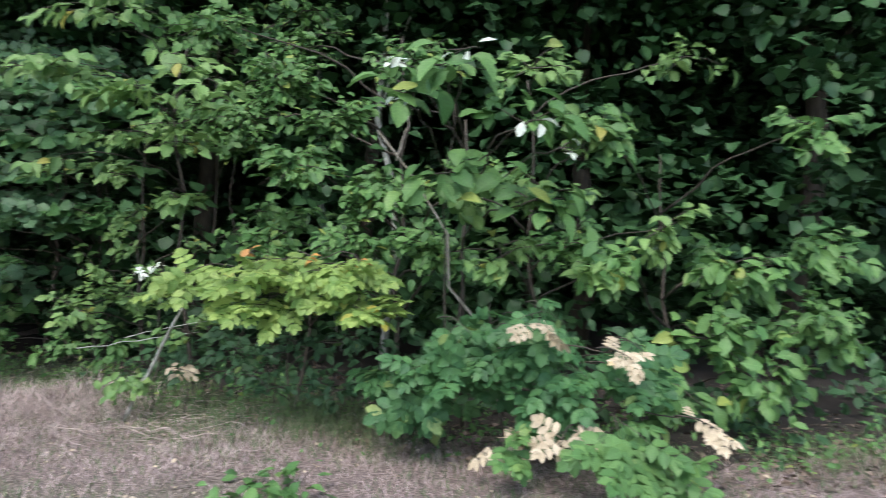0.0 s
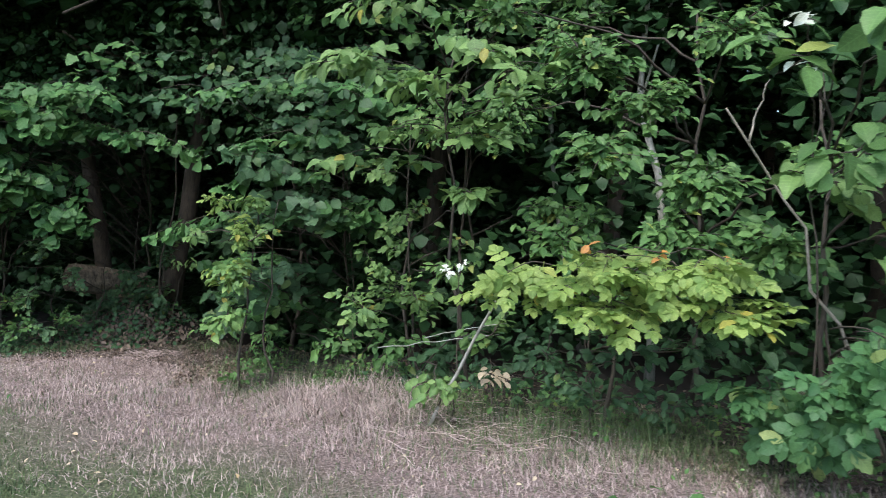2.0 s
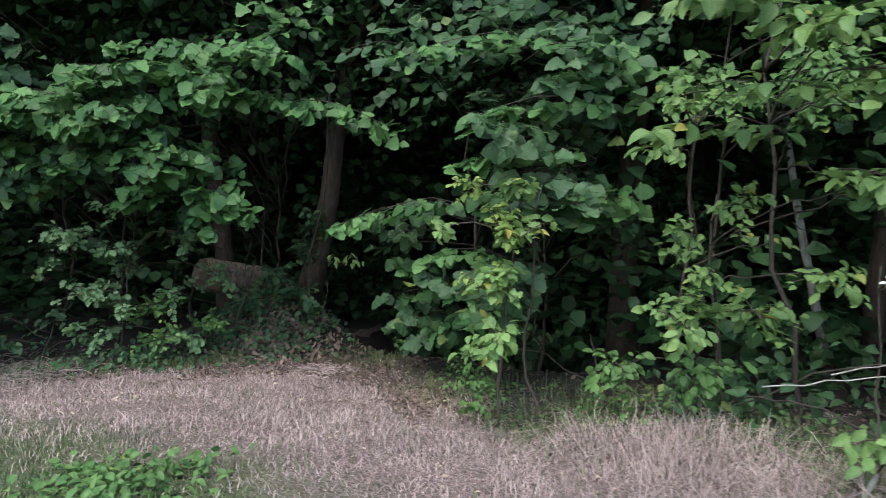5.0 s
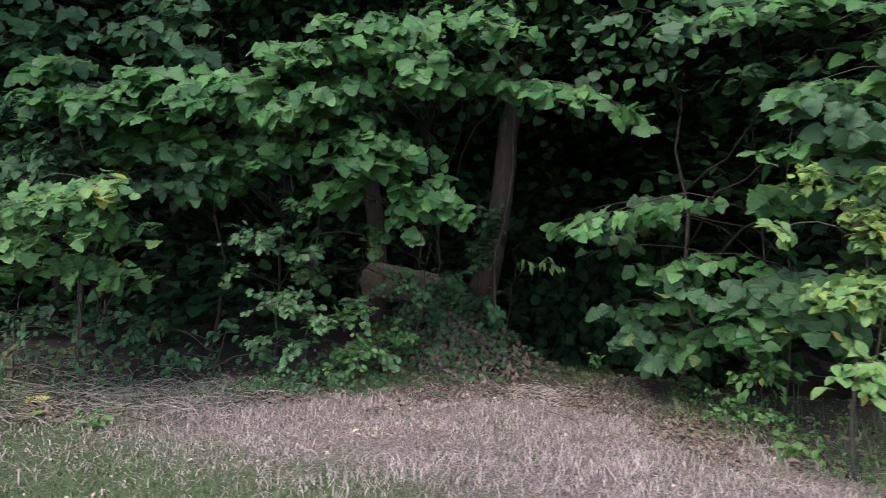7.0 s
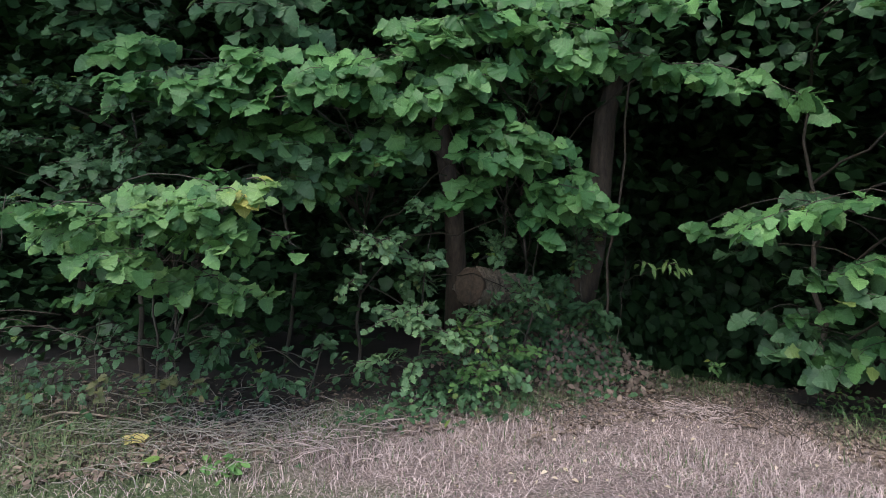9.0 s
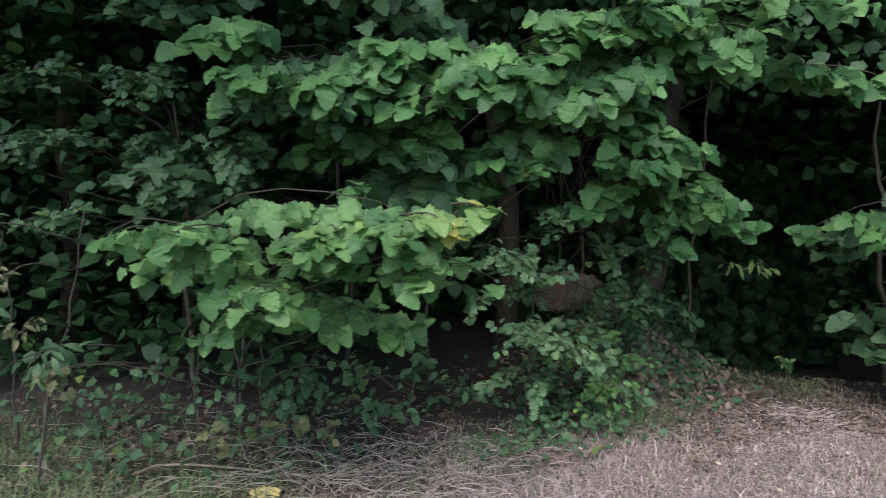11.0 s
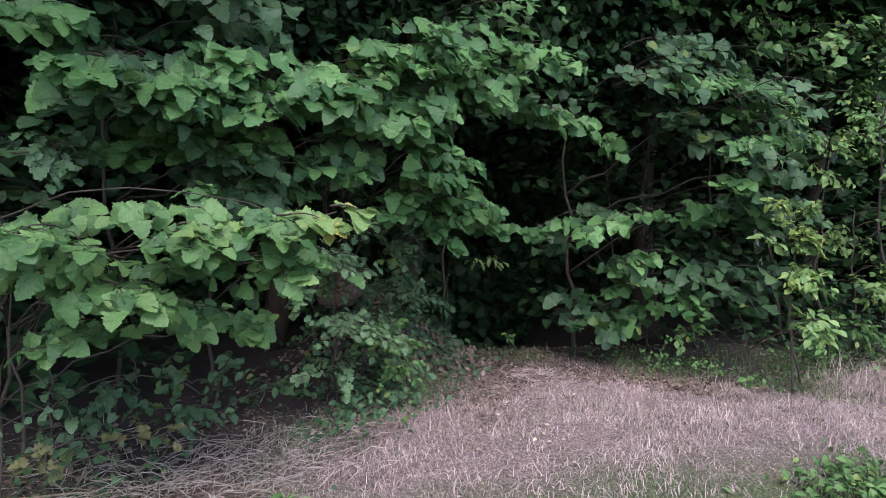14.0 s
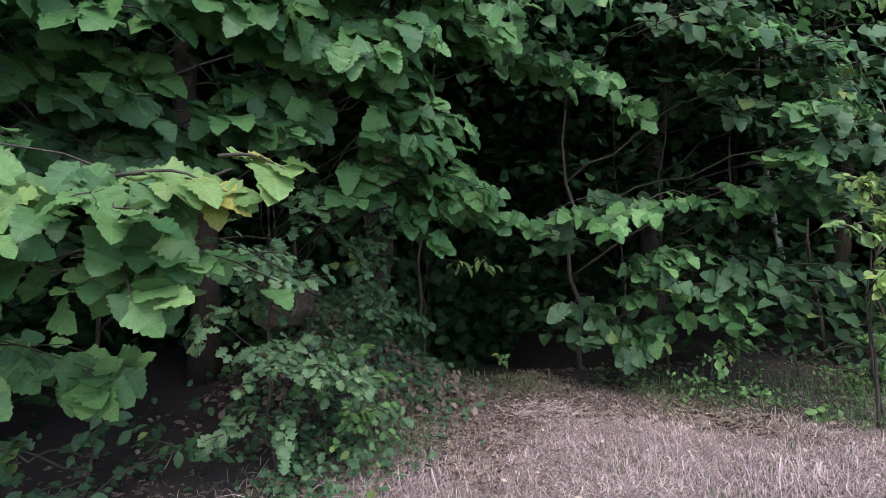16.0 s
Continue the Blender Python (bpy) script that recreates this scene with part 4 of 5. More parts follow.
shrub("dogwood_shrub", "light green shrub behind the yellowing sapling", "shrub", (-2.6, 7.3),
      [(-1.90, 7.00, 3.09, 0.51, 0.30, 0.42, 120),
       (-2.07, 6.60, 2.36, 0.40, 0.24, 0.40, 120),
       (-2.60, 7.00, 2.50, 0.47, 0.28, 0.39, 120),
       (-1.66, 7.40, 3.91, 0.71, 0.40, 0.45, 120),
       (-1.38, 7.00, 3.84, 0.54, 0.32, 0.45, 100),
       (-1.55, 6.30, 1.60, 0.35, 0.21, 0.25, 70)],
      "oval", M_MID, 0.085, 200, 0.015, seed=33, fill=1.7)
shrub("maple_bush", "layered green boughs behind the light shrub", "shrub", (-2.6, 8.3),
      [(-4.20, 7.60, 3.30, 0.55, 0.35, 0.35, 50), (-3.30, 7.40, 3.80, 0.60, 0.35, 0.35, 56), (-2.50, 7.20, 3.60, 0.55, 0.35, 0.35, 50), (-2.95, 7.20, 2.70, 0.50, 0.30, 0.30, 50), (-4.0, 7.6, 4.1, 0.6, 0.3, 0.25, 40), (-1.6, 7.6, 4.4, 0.6, 0.3, 0.3, 40)],
      "hazel", M_MID, 0.12, 60, 0.014, seed=45, fill=1.3, far_kind="hazel_far")
shrub("yellowing_sapling", "small sapling with pale yellow-green leaves", "sapling", (-4.1, 5.95),
      [(-4.40, 5.80, 1.36, 0.18, 0.16, 0.23, 44),
       (-4.44, 5.75, 0.96, 0.20, 0.16, 0.23, 50),
       (-4.59, 5.85, 1.66, 0.17, 0.20, 0.17, 20)],
      "oval", M_YELLOW, 0.07, 150, 0.008, seed=34, fill=2.2)

shrub("wayfaring_shrub", "light green leafy shrub at the wood edge", "shrub", (0.7, 5.0),
      [(0.3, 4.3, 1.2, 0.3, 0.2, 0.2, 60), (0.6, 4.3, 1.6, 0.3, 0.2, 0.25, 60), (0.9, 4.4, 2.0, 0.3, 0.2, 0.3, 60), (0.5, 4.4, 2.45, 0.35, 0.2, 0.3, 60), (0.95, 4.3, 1.1, 0.3, 0.2, 0.25, 60),
       (0.0, 4.5, 1.6, 0.3, 0.2, 0.25, 60), (1.6, 4.6, 2.6, 0.5, 0.3, 0.25, 50), (1.4, 4.5, 1.4, 0.35, 0.2, 0.3, 60)], "oval", M_LIGHT, 0.1, 240, 0.012, seed=35)
shrub("ivy", "ivy and bramble round the foot of the leaning trunk", "ivy", (-7.05, 8.5),
      [(-7.0, 8.2, 0.65, 0.3, 0.15, 0.3, 120), (-7.25, 8.1, 0.85, 0.25, 0.15, 0.25, 110), (-6.95, 8.35, 0.4, 0.2, 0.15, 0.25, 80), (-7.08, 8.58, 1.12, 0.2, 0.1, 0.3, 150), (-6.97, 8.6, 1.5, 0.17, 0.1, 0.32, 130), (-7.5, 8.0, 0.55, 0.25, 0.15, 0.2, 90)], "lobed", M_DARK, 0.07, 200, 0.006, seed=36)

shrub("hazel_bush", "curtain of broad hazel leaves hanging beside the gap", "shrub", (-8.0, 9.0),
      [(-7.30, 7.05, 1.60, 0.25, 0.20, 0.15, 40),
       (-7.82, 6.85, 1.69, 0.28, 0.20, 0.19, 40),
       (-7.51, 6.85, 1.97, 0.29, 0.20, 0.17, 40),
       (-7.76, 6.75, 2.23, 0.32, 0.20, 0.18, 44),
       (-8.00, 6.60, 2.49, 0.36, 0.21, 0.18, 44),
       (-7.12, 6.90, 2.62, 0.40, 0.24, 0.20, 44),
       (-8.21, 6.50, 2.74, 0.35, 0.21, 0.20, 44),
       (-7.43, 6.80, 2.94, 0.39, 0.23, 0.22, 44),
       (-8.62, 6.20, 2.48, 0.28, 0.20, 0.16, 36),
       (-8.93, 6.10, 2.25, 0.23, 0.20, 0.13, 30)],
      "hazel", M_HAZEL, 0.132, 220, 0.009, seed=37, fill=1.0)
shrub("hawthorn_bush", "thin hawthorn climbing beside the gap", "shrub", (-7.6, 7.9),
      [(-7.73, 7.20, 1.25, 0.20, 0.20, 0.25, 90),
       (-8.36, 7.10, 0.98, 0.16, 0.15, 0.22, 90),
       (-7.49, 7.40, 0.82, 0.21, 0.20, 0.26, 90)],
      "lobed", M_HAW, 0.062, 150, 0.008, seed=38, fill=1.2)

# dark leaf tone stands in for the shade of the bough
shrub("low_bush", "broad-leaved growth under the hazel bough, shade put into its colour", "shrub", (-10.3, 6.6),
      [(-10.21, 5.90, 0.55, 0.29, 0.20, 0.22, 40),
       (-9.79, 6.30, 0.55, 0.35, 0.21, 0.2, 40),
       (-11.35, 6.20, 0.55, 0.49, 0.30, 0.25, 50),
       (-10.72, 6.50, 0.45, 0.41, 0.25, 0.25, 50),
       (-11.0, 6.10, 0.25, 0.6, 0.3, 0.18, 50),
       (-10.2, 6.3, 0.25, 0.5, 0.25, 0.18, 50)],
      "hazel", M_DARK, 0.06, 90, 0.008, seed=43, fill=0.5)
# the darker green here carries the shade beside the bare soil
shrub("low_bush", "leafy growth along the edge of the bare soil, coloured dark for shade", "shrub", (-9.3, 7.0),
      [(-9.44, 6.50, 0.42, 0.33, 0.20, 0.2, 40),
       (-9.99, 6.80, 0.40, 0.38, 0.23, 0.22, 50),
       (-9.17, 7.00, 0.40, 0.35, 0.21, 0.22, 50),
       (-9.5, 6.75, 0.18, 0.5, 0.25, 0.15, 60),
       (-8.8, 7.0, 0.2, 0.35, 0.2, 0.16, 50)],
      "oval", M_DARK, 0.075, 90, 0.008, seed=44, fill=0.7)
# shade beneath the yellow bush is put into the leaf colour
shrub("low_bush", "leafy growth under the yellow bush, shade put into its colour", "shrub", (-1.3, 5.4),
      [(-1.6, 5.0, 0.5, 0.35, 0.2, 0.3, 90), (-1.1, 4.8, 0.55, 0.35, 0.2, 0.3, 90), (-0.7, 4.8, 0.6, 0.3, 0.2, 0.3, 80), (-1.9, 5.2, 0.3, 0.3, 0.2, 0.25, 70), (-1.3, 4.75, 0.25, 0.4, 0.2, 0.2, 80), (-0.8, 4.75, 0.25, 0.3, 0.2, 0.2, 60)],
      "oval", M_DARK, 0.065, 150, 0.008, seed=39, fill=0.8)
shrub("low_bush", "leafy green growth at the foot of the young shrubs", "shrub", (-3.6, 6.9),
      [(-3.5, 6.2, 0.35, 0.35, 0.2, 0.2, 70), (-4.6, 6.9, 0.35, 0.3, 0.2, 0.2, 60), (-3.0, 6.1, 0.4, 0.3, 0.2, 0.25, 70)],
      "oval", M_MID, 0.075, 150, 0.008, seed=40, fill=1.3)

# lighter leaf colour stands in for light on the bough's upper ridge
shrub("lit_bough_tip", "tip of the hazel bough, paler leaf colour for the light on it", "shrub", (-10.4, 6.6),
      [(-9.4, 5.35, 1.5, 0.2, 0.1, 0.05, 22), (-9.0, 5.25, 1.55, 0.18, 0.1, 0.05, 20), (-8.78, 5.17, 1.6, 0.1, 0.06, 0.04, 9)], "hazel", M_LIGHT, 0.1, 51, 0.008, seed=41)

# ---- low growth along the edge ----
def ground_cover(name, label, category, n, x0, x1, d0, d1, zmax, kind, material, size, seed, stemmy=0):
    """Leaves of low plants in a band along the edge; d0 and d1 are distances from it."""
    g = np.random.default_rng(seed)
    x = g.uniform(x0, x1, n)
    d = g.normal((d0 + d1) / 2, (d1 - d0) / 3.2, n)
    y = edge_y(x) + d
    patch = np.sin(x * 5.3 + seed) + np.sin(y * 6.1 - x * 2.2) + g.normal(0, 0.6, n)
    keep = patch > -0.5
    x, y = x[keep], y[keep]
    m = len(x)
    z = ground_height(x, y) + 0.01 + zmax * g.uniform(0, 1, m) ** 1.6 * (0.6 + 0.4 * np.sin(x * 3.7 + seed))
    pos = np.stack([x, y, z], 1)
    mats, pos = leaf_frames(pos, g.normal(0, 1, (m, 3)), size * g.uniform(0.5, 1.25, m), g, (0, -0.45, 0.9), 0.5, 0.2)
    v, t = place_leaves(kind, mats, pos)
    ob = new(name, mesh_from(name, v, t, material))
    return tagged(ob, label, category, "", "stuff")


ground_cover("low_weeds", "low green weeds along the edge of the verge", "weeds", 900, -14, -9.2, 0.3, 1.5, 0.3, "small", M_DARK, 0.05, 61)
ground_cover("bramble", "dark bramble leaves under the shrubs", "bramble", 500, -14, -8.8, 0.9, 2.2, 0.45, "lobed", M_DARK, 0.065, 62)
ground_cover("low_weeds", "small green weeds and ivy on the earth bank", "weeds", 1900, -8.8, -6.7, -0.3, 0.9, 0.2, "lobed", M_DARK, 0.05, 63)
ground_cover("low_weeds", "green weeds and seedlings at the wood edge", "weeds", 1500, -5.2, -2.6, 0.0, 1.0, 0.25, "small", M_MID, 0.045, 64)
ground_cover("low_weeds", "shaded green weeds under the bushes", "weeds", 3000, -3.0, 3.5, -0.3, 0.9, 0.28, "small", M_MID, 0.042, 65)
ground_cover("bramble", "dark leafy growth under the bushes", "bramble", 2300, -3.2, 4.0, 0.3, 1.6, 0.8, "oval", M_DARK, 0.1, 66)


def long_grass(name, label, n, spots, height, material, seed, width=0.0035, lean=0.55):
    """Tufts of long grass at the spots (x, y, radius)."""
    def near(x, y):
        return np.max([np.exp(-((x - a) ** 2 + (y - b) ** 2) / r ** 2) for a, b, r in spots], axis=0)
    xs, ys = [s[0] for s in spots], [s[1] for s in spots]
    blades_of_grass(name, label, n, min(xs) - 1, max(xs) + 1, min(ys) - 1, max(ys) + 1, height, material, width, lean, seed, near)


long_grass("dry_grass_tuft", "tuft of long bleached grass at the verge edge", 20000, [(-3.3, 5.45, 0.36), (-3.75, 5.6, 0.22), (-2.8, 5.25, 0.3), (-3.1, 5.2, 0.2)], 0.3, M_STRAW, 71, 0.002, 1.3)
long_grass("dry_grass_tuft", "bleached grass beside the brushwood", 6000, [(-9.1, 6.0, 0.4), (-8.6, 6.3, 0.4)], 0.11, M_STRAW, 74, 0.002, 1.5)
long_grass("green_grass_tuft", "long green grass in front of the shrubs", 9000, [(-3.9, 6.4, 0.5), (-3.4, 6.1, 0.45), (-4.8, 7.0, 0.45)], 0.24, M_GRASS, 72, 0.0022, 0.8)
long_grass("green_grass_tuft", "long green grass under the yellow bush", 12000, [(-2.6, 5.5, 0.5), (-1.7, 5.0, 0.6), (-0.9, 4.7, 0.5)], 0.2, M_GRASS, 75, 0.0022, 0.8)
long_grass("green_grass_tuft", "wiry long grass before the hazel", 13000, [(-11.4, 5.4, 0.7), (-10.5, 5.7, 0.5), (-12.5, 5.3, 0.8), (-11.9, 6.0, 0.6)], 0.24, M_GRASS, 73, 0.002, 0.9)
MATS = [(-11.5 + 0.78 * k + 0.3 * math.sin(2.1 * k), 5.1 + 0.75 * math.sin(1.7 * k) + 0.11 * min(k, 8), 0.3 + 0.1 * math.sin(k * 2.9)) for k in range(3, 14)]
long_grass("dry_grass_tuft", "flattened mats of coarse bleached grass on the verge", 22000, MATS, 0.11, M_STRAW, 77, 0.0026, 1.4)
long_grass("dry_grass_tuft", "matted bleached grass under the hazel bough", 7000, [(-11.2, 5.2, 0.5), (-9.3, 5.75, 0.35), (-12.3, 5.1, 0.6), (-8.9, 6.5, 0.45), (-8.5, 6.6, 0.4)], 0.12, M_STRAW, 76, 0.0019, 1.5)


def weed_patch(label, x, y, r, n, size, seed):
    """A patch of broad-leaved weeds in the meadow."""
    g = np.random.default_rng(seed)
    thing = tagged(new("weed_patch"), label, "weeds")
    p = g.normal(0, r * 0.5, (n, 2)) + (x, y)
    pos = np.c_[p, ground_height(p[:, 0], p[:, 1]) + g.uniform(0.01, 0.1, n)]
    mats, pos = leaf_frames(pos, g.normal(0, 1, (n, 3)), size * g.uniform(0.6, 1.2, n), g, (0, -0.2, 1), 0.4, 0.1)
    add_leaves(thing, "oval", M_MID, pos, mats, min(60, n))
    v, t = joined([tube([(q[0], q[1], float(ground_height(q[0], q[1])) - 0.01), tuple(q)], [0.002, 0.0015], 3) for q in pos])
    part("stalk", v, t, M_GRASS, thing, kind="stuff")


weed_patch("patch of fresh green broad-leaved weeds in the meadow", -6.0, 4.1, 0.42, 420, 0.055, 81)
weed_patch("fresh green weeds in the grass", -0.95, 3.45, 0.3, 70, 0.08, 82)
weed_patch("small green weed at the edge of the straw", -9.05, 5.35, 0.14, 24, 0.06, 83)
weed_patch("pale green seedling in the verge", -4.55, 6.1, 0.12, 16, 0.07, 84)


def bank_ivy():
    """Ivy creeping over the bank and the foot of the trunk."""
    g = np.random.default_rng(67)
    n = 1500
    x, y = g.normal(-7.5, 0.4, n), g.normal(8.3, 0.4, n)
    pos = np.stack([x, y, ground_height(x, y) + 0.01 + 0.14 * g.uniform(0, 1, n) ** 1.5], 1)
    mats, pos = leaf_frames(pos, g.normal(0, 1, (n, 3)), 0.06 * g.uniform(0.5, 1.3, n), g, (0, -0.6, 0.75), 0.45, 0.5)
    tagged(new("bank_ivy", mesh_from("bank_ivy", *place_leaves("lobed", mats, pos), M_DARK)), "dark ivy leaves covering the earth bank", "ivy", "", "stuff")


bank_ivy()

# ---- litter on the ground ----
def litter(name, label, n, x0, x1, d0, d1, material, size, seed):
    g = np.random.default_rng(seed)
    x = g.uniform(x0, x1, n)
    y = edge_y(x) + g.uniform(d0, d1, n)
    pos = np.stack([x, y, ground_height(x, y) + 0.022], 1)
    mats, pos = leaf_frames(pos, g.normal(0, 1, (n, 3)), size * g.uniform(0.5, 1.3, n), g, (0, 0, 1), 0.35, 0)
    ob = new(name, mesh_from(name, *place_leaves("small", mats, pos), material))
    tagged(ob, label, "leaf litter", "", "stuff")


litter("leaf_litter", "brown dead leaves and chips on the soil", 9000, -13, 3, -0.5, 2.2, M_LITTER, 0.05, 85)
litter("leaf_litter", "brown dead leaves and bark bits under the hazel bough", 5200, -12.5, -8.9, -0.45, 1.5, M_LITTER, 0.045, 91)
litter("leaf_litter", "grey-brown leaf chips and bark bits trodden into the mouth of the gap", 4200, -7.4, -4.9, -1.25, 0.3, M_LITTER, 0.036, 93)


def bank_litter():
    """Withered brown leaves caught on the face of the bank."""
    g = np.random.default_rng(68)
    n = 1500
    x, y = g.normal(-7.35, 0.42, n), g.normal(8.2, 0.32, n)
    pos = np.stack([x, y, ground_height(x, y) + 0.03 + 0.05 * g.uniform(0, 1, n)], 1)
    mats, pos = leaf_frames(pos, g.normal(0, 1, (n, 3)), 0.06 * g.uniform(0.5, 1.3, n), g, (0, -0.8, 0.6), 0.4, 1.2)
    tagged(new("leaf_litter", mesh_from("leaf_litter", *place_leaves("small", mats, pos), M_LITTER)), "withered brown leaves on the face of the earth bank", "leaf litter", "", "stuff")


bank_litter()
litter("leaf_litter", "pale dry leaf scraps in the cut grass", 700, -12, 2, -2.6, -0.2, M_PALE, 0.028, 86)


def twig_pile(name, label, x, y, r, n, length, seed, material, up=0.12, thick=0.0028):
    g = np.random.default_rng(seed)
    pieces = []
    for _ in range(n):
        c = np.array([x, y]) + g.normal(0, r * 0.5, 2)
        a = g.uniform(0, 2 * np.pi)
        l = length * g.uniform(0.4, 1.2)
        z = float(ground_height(*c)) + g.uniform(0.005, up * 0.6)
        e = c + l * np.array([np.cos(a), np.sin(a) * 0.6])
        pieces.append(tube(curve_points((*c, z), (*e, max(0.01, z + g.uniform(-0.05, up))), 0.05, 0.25, 5, int(g.integers(1e6))), np.linspace(thick, thick * 0.5, 5), 4))
    tagged(new(name, mesh_from(name, *joined(pieces), material)), label, "brushwood", "", "stuff")


twig_pile("brushwood", "heap of thin dead twigs and stalks on the verge", -9.5, 6.0, 0.65, 160, 0.38, 87, M_GREY, thick=0.0036)
twig_pile("brushwood", "scattered dead twigs and stalks under the hazel", -10.4, 5.9, 1.3, 150, 0.4, 88, M_GREY, thick=0.0036)
twig_pile("dry_stalks", "flattened bleached stalks on the verge", -8.75, 6.1, 0.5, 140, 0.3, 89, M_STRAW, 0.06)
twig_pile("dry_stalks", "flattened bleached stalks beside the bushes", -1.9, 4.95, 0.7, 160, 0.3, 90, M_STRAW, 0.05)


def stick(name, label, a, b, r0, r1, material, wob=0.05, seed=1):
    v, t = tube(curve_points(a, b, 0, wob, 9, seed), np.linspace(r0, r1, 9), 7)
    return tagged(new(name, mesh_from(name, v, t, material, True)), label, "stick")


stick("fallen_stick", "long pale stick lying on the verge", (-10.75, 5.8, 0.02), (-9.3, 6.0, 0.05), 0.009, 0.004, M_CUT, 0.25, 2)
stick("leaning_stick", "bleached broken stick leaning in the bushes", (-2.42, 5.0, -0.05), (-1.90, 4.94, 0.97), 0.014, 0.009, M_BIRCH, 0.06, 3)
stick("dry_stalk", "pale dry stalk lying across the weeds", (-2.85, 5.15, 0.48), (-1.95, 5.22, 0.60), 0.004, 0.003, M_BIRCH, 0.1, 4)
stick("dry_stalk", "pale dry stalk lying across the weeds", (-2.5, 5.18, 0.56), (-1.9, 5.24, 0.68), 0.004, 0.002, M_BIRCH, 0.1, 5)
stick("dead_stem", "grey dead stem leaning out of the bushes", (0.38, 4.75, 0.0), (-0.53, 4.68, 2.08), 0.014, 0.006, M_GREY, 0.3, 6)
stick("dead_stem", "thin grey dead side stem in the bushes", (-0.40, 4.68, 1.87), (-0.28, 4.7, 2.25), 0.007, 0.003, M_GREY, 0.3, 7)
stick("bare_stem", "thin grey sapling stem beside the trunk", (-6.83, 8.22, 0.45), (-6.64, 8.2, 3.0), 0.013, 0.010, M_BARK, 0.12, 8)

tree("slender pale-barked young birch rising behind the shrubs", -0.66, 7.2, 7.5, 0.04, 6.2, 1.2, 700, 0.09, 95, bark=M_BIRCH, lean=(0.06, 0.1), group="pale saplings")


tree("thin pale birch stem standing deep in the wood", -1.25, 8.6, 8.8, 0.04, 7.6, 0.9, 400, 0.09, 96, bark=M_BIRCH, lean=(-0.2, 0.3), group="pale saplings")


def log():
    thing = tagged(new("fallen_log"), "sawn log with rough bark lying on the ivy bank", "log")
    a, b = np.array([-8.1, 8.0, 0.84]), np.array([-7.63, 8.9, 0.70])
    pts = np.linspace(a, b, 14)
    v, t = tube(pts, 0.185, 28)
    g = np.random.default_rng(5)
    d = unit(v - (a + (b - a) * np.clip(((v - a) @ (b - a)) / ((b - a) @ (b - a)), 0, 1)[:, None]))
    ang = np.arange(len(v)) % 28
    groove = np.where(ang % 3 == 0, -0.022, 0.006) + g.normal(0, 0.011, len(v))
    v[:-2] += d[:-2] * groove[:-2, None]
    part("bark", v, t, M_LOG, thing)
    ax = (b - a) / np.linalg.norm(b - a)
    vf, tf = tube([a - ax * 0.012, a - ax * 0.004, a + ax * 0.03], [0.16, 0.172, 0.172], 28)
    part("cut_face", vf, tf, M_END, thing, "dark weathered sawn end")
    return thing


log()


twig_pile("fallen_twigs", "brown twigs and leaf stalks littering the gap mouth", -6.3, 7.5, 0.6, 170, 0.16, 201, M_TWIG, 0.02)
twig_pile("fallen_twigs", "brown twigs matted in the straw by the hazel", -5.5, 7.1, 0.5, 140, 0.16, 202, M_TWIG, 0.02)
twig_pile("fallen_twigs", "thin brown twigs lying before the earth bank", -7.3, 7.0, 0.6, 150, 0.18, 203, M_TWIG, 0.02)
twig_pile("fallen_twigs", "tangled brown twigs under the hazel bough", -9.6, 5.9, 0.7, 170, 0.26, 204, M_TWIG, 0.04)
twig_pile("dry_stalks", "pale patch of flattened straw before the gap", -6.24, 7.2, 0.3, 220, 0.14, 97, M_STRAW, 0.02)

# ---- odd leaves that stand out ----
shrub("withering_bramble", "withered bramble with bleached cream leaves", "bramble", (0.3, 4.2),
      [(0.4, 3.65, 0.85, 0.14, 0.1, 0.08, 4), (0.85, 3.65, 0.7, 0.12, 0.1, 0.12, 6), (0.55, 3.6, 0.3, 0.14, 0.12, 0.1, 7), (1.25, 3.7, 0.33, 0.12, 0.12, 0.1, 5), (0.2, 3.65, 0.2, 0.1, 0.1, 0.08, 4)],
      "pinnate", M_PALE, 0.14, 40, 0.007, seed=101)
shrub("yellow_bramble", "low bramble with yellow-green leaves at the grass", "bramble", (0.5, 4.1),
      [(0.75, 3.6, 0.3, 0.25, 0.15, 0.14, 14), (1.0, 3.6, 0.15, 0.2, 0.15, 0.12, 12), (0.3, 3.7, 0.25, 0.15, 0.12, 0.12, 8)], "pinnate", M_MID, 0.2, 40, 0.007, seed=102)
shrub("white_leaf_sprig", "sprig with pale white-backed leaves among the bushes", "sprig", (-0.1, 4.6),
      [(-0.36, 3.95, 2.33, 0.1, 0.08, 0.06, 5), (-0.3, 3.95, 2.1, 0.1, 0.08, 0.05, 3), (0.0, 3.6, 2.3, 0.12, 0.08, 0.08, 4), (0.4, 3.7, 1.95, 0.1, 0.08, 0.06, 3), (0.55, 3.7, 1.8, 0.1, 0.1, 0.06, 3)],
      "oval", M_WHITE, 0.075, 30, 0.006, seed=103, face=(0, -0.6, 0.9))
shrub("white_flower_head", "small cluster of whitish seed heads on a stalk", "flower", (-2.3, 5.15),
      [(-2.30, 4.97, 1.06, 0.07, 0.05, 0.04, 18), (-2.19, 4.95, 1.11, 0.07, 0.05, 0.03, 16)], "small", M_WHITE, 0.035, 30, 0.005, seed=104)
shrub("pale_sprig", "pale-leaved sprig at the foot of the leaning stick", "sprig", (-2.0, 5.05),
      [(-1.97, 4.93, 0.36, 0.15, 0.08, 0.06, 26)], "oval", M_PALE, 0.055, 30, 0.005, seed=105)
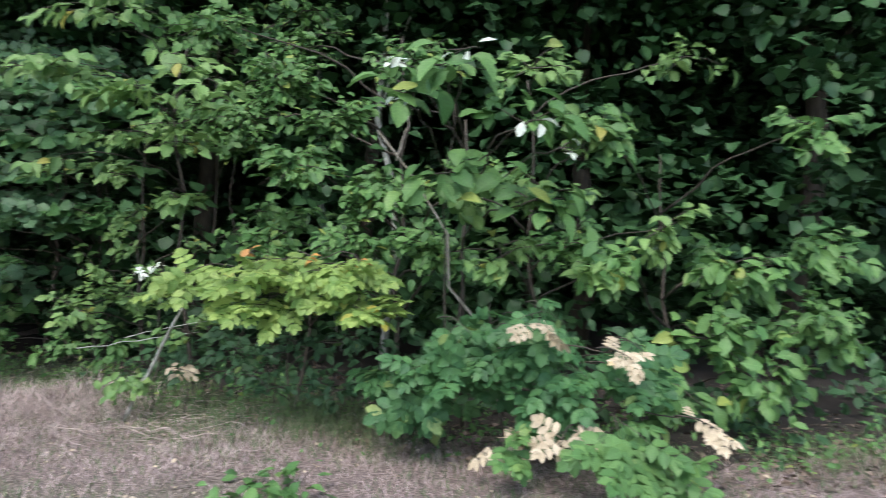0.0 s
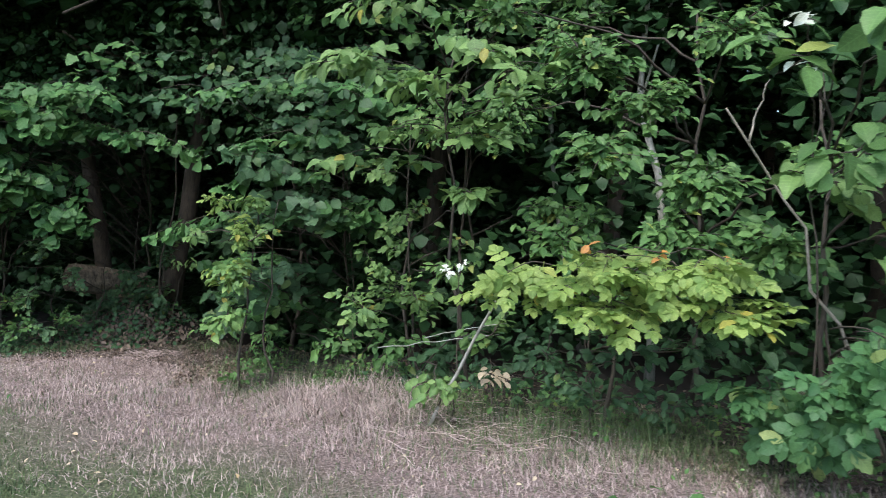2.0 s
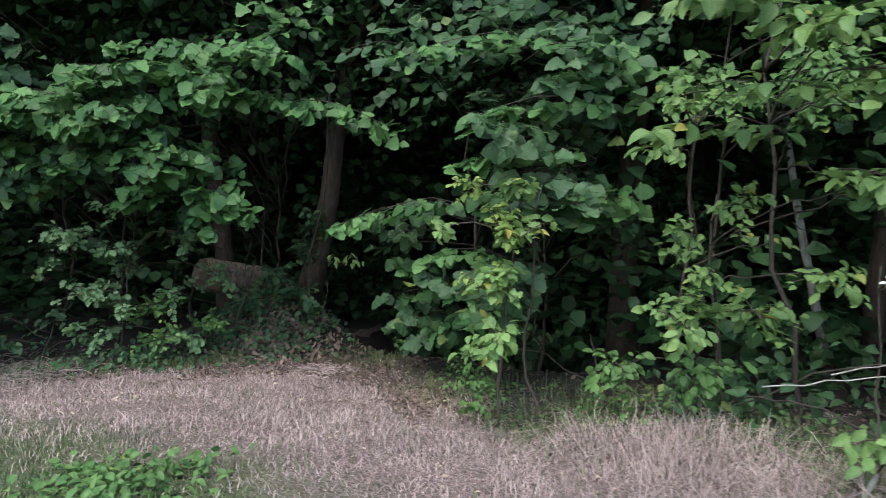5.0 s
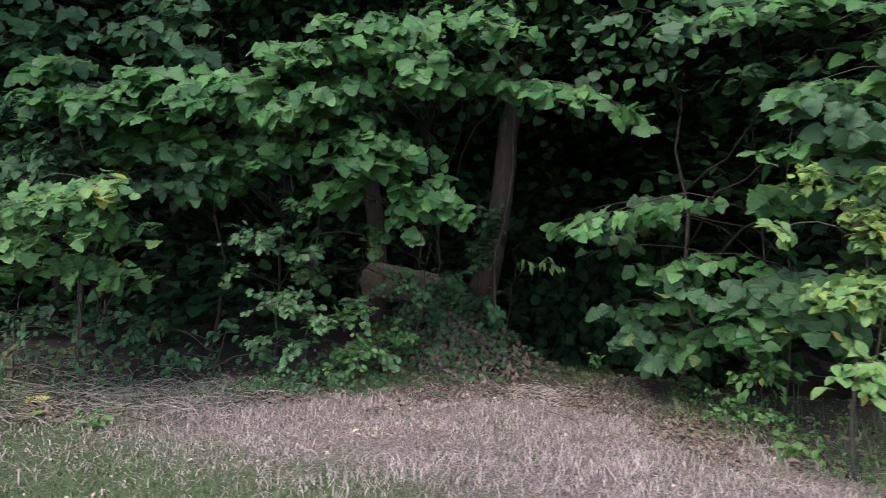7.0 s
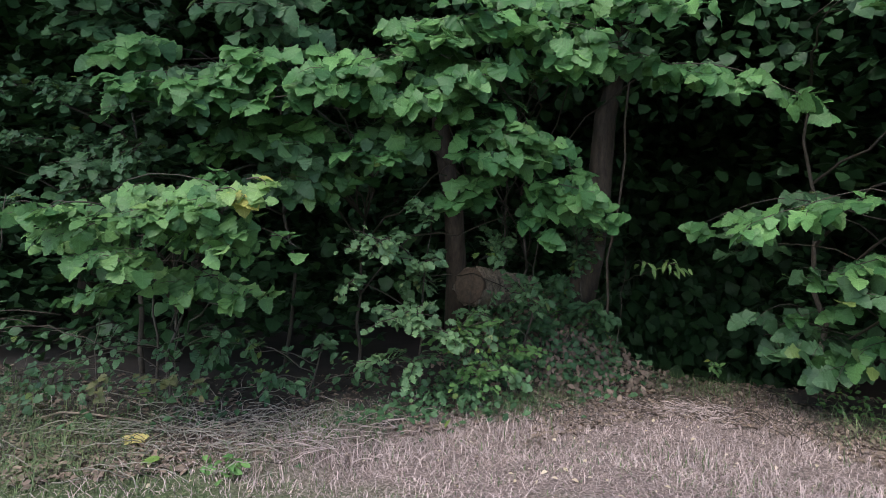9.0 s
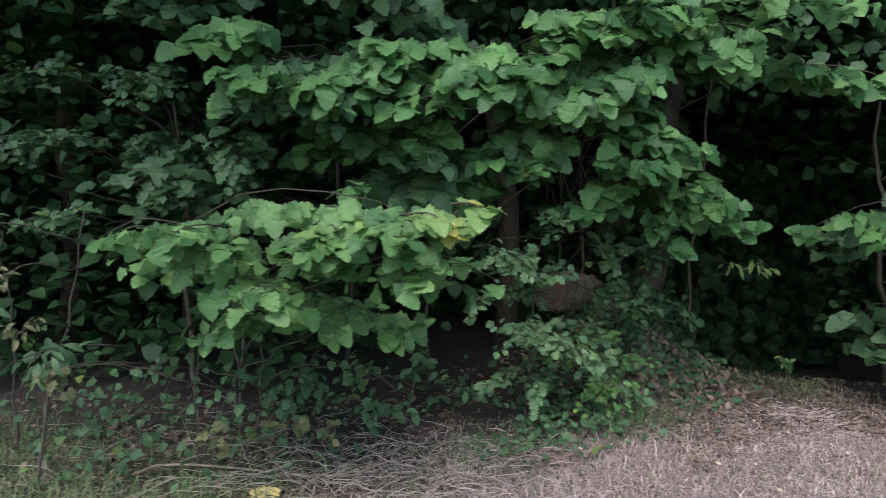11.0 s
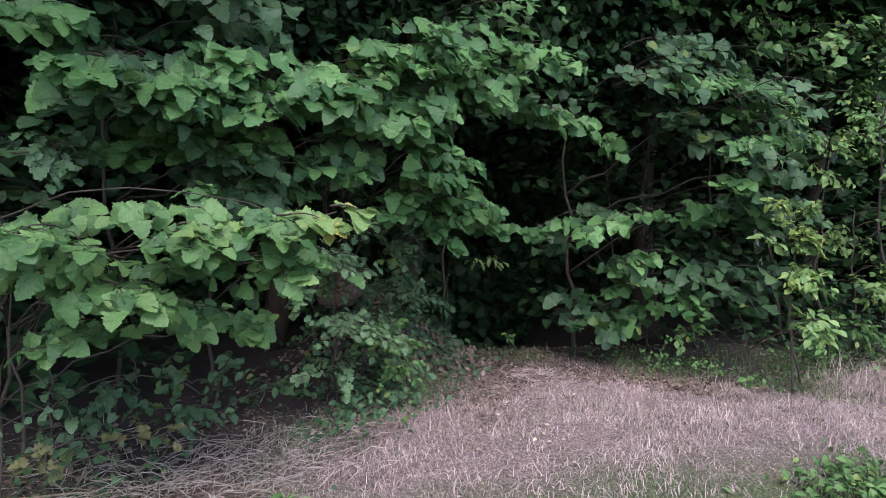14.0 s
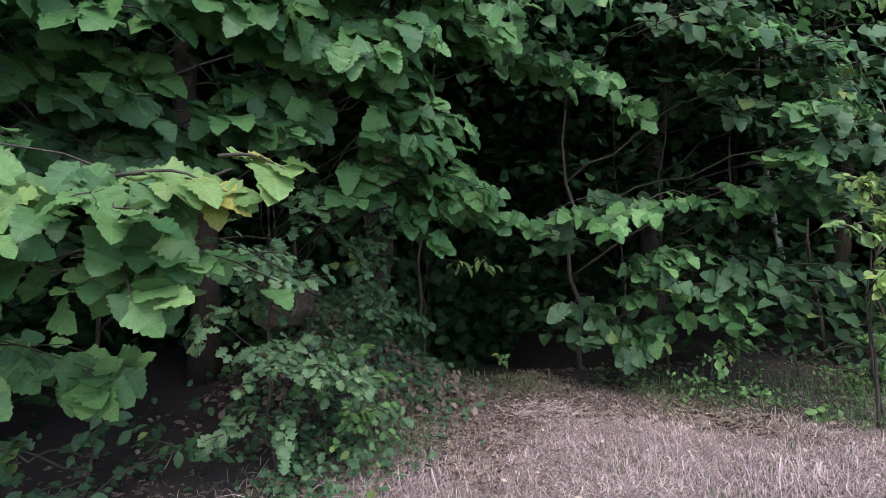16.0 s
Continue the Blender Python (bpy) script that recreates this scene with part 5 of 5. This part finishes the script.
shrub("hanging_sprig", "drooping sprig of pointed pale leaves in the dark gap", "sprig", (-6.74, 8.3),
      [(-6.50, 8.05, 1.08, 0.05, 0.05, 0.03, 6), (-6.30, 8.05, 1.07, 0.13, 0.08, 0.05, 14)], "narrow", M_LIGHT, 0.095, 20, 0.004, seed=106, hang=1.6)
shrub("pale_hanging_leaf", "bright pale green leaf shoot beside the log", "sprig", (-8.0, 7.3),
      [(-7.82, 7.2, 1.15, 0.03, 0.03, 0.07, 4)], "lobed", M_YELLOW, 0.11, 10, 0.004, seed=107, hang=1.5)
shrub("dock_stalk", "tall drooping stalk with brownish seeded leaves", "weeds", (-11.2, 5.6),
      [(-11.3, 5.3, 1.55, 0.1, 0.1, 0.12, 26), (-11.15, 5.3, 1.25, 0.08, 0.1, 0.15, 30), (-11.05, 5.35, 0.95, 0.08, 0.1, 0.15, 26)], "narrow", M_DOCK, 0.055, 82, 0.007, seed=108, hang=1.6)
shrub("gap_seedling", "small seedling on the floor of the gap", "seedling", (-5.85, 8.5), [(-5.85, 8.45, 0.1, 0.08, 0.06, 0.04, 12)], "small", M_MID, 0.06, 12, 0.003, seed=109)
shrub("yellow_bramble", "trailing bramble with yellowing leaves under the hazel", "bramble", (-10.4, 5.9),
      [(-10.2, 5.7, 0.3, 0.2, 0.12, 0.12, 18), (-9.8, 5.8, 0.35, 0.15, 0.1, 0.1, 12), (-10.9, 5.4, 0.75, 0.25, 0.15, 0.1, 22), (-9.6, 5.9, 0.3, 0.1, 0.1, 0.1, 10)], "lobed", M_DOCK, 0.055, 60, 0.005, seed=110)


def fallen_leaf(name, label, x, y, size, material, turn, kind="hazel"):
    v, t = LEAF[kind][0]
    ob = new(name, mesh_from(name, v * (size, size, size * 0.4, 1, 1), t, material))
    ob.matrix_basis = pose(x, y, float(ground_height(x, y)) + 0.045, 6, -5, turn)
    tagged(ob, label, "leaf")


fallen_leaf("fallen_leaf", "large bright yellow leaf fallen on the verge", -9.85, 5.68, 0.17, M_GOLD, 70)
fallen_leaf("fallen_leaf", "yellow-green leaf fallen on the grass", -9.5, 5.3, 0.1, M_YELLOW, 20)
shrub("orange_leaf_shoot", "shoot with a few orange autumn leaves in the yellow bush", "sprig", (-1.3, 5.0),
      [(-1.35, 4.42, 1.22, 0.05, 0.04, 0.03, 2), (-0.95, 4.42, 1.2, 0.03, 0.03, 0.02, 1), (-0.62, 4.35, 1.17, 0.03, 0.03, 0.02, 1)], "oval", M_RED, 0.06, 10, 0.004, seed=111)
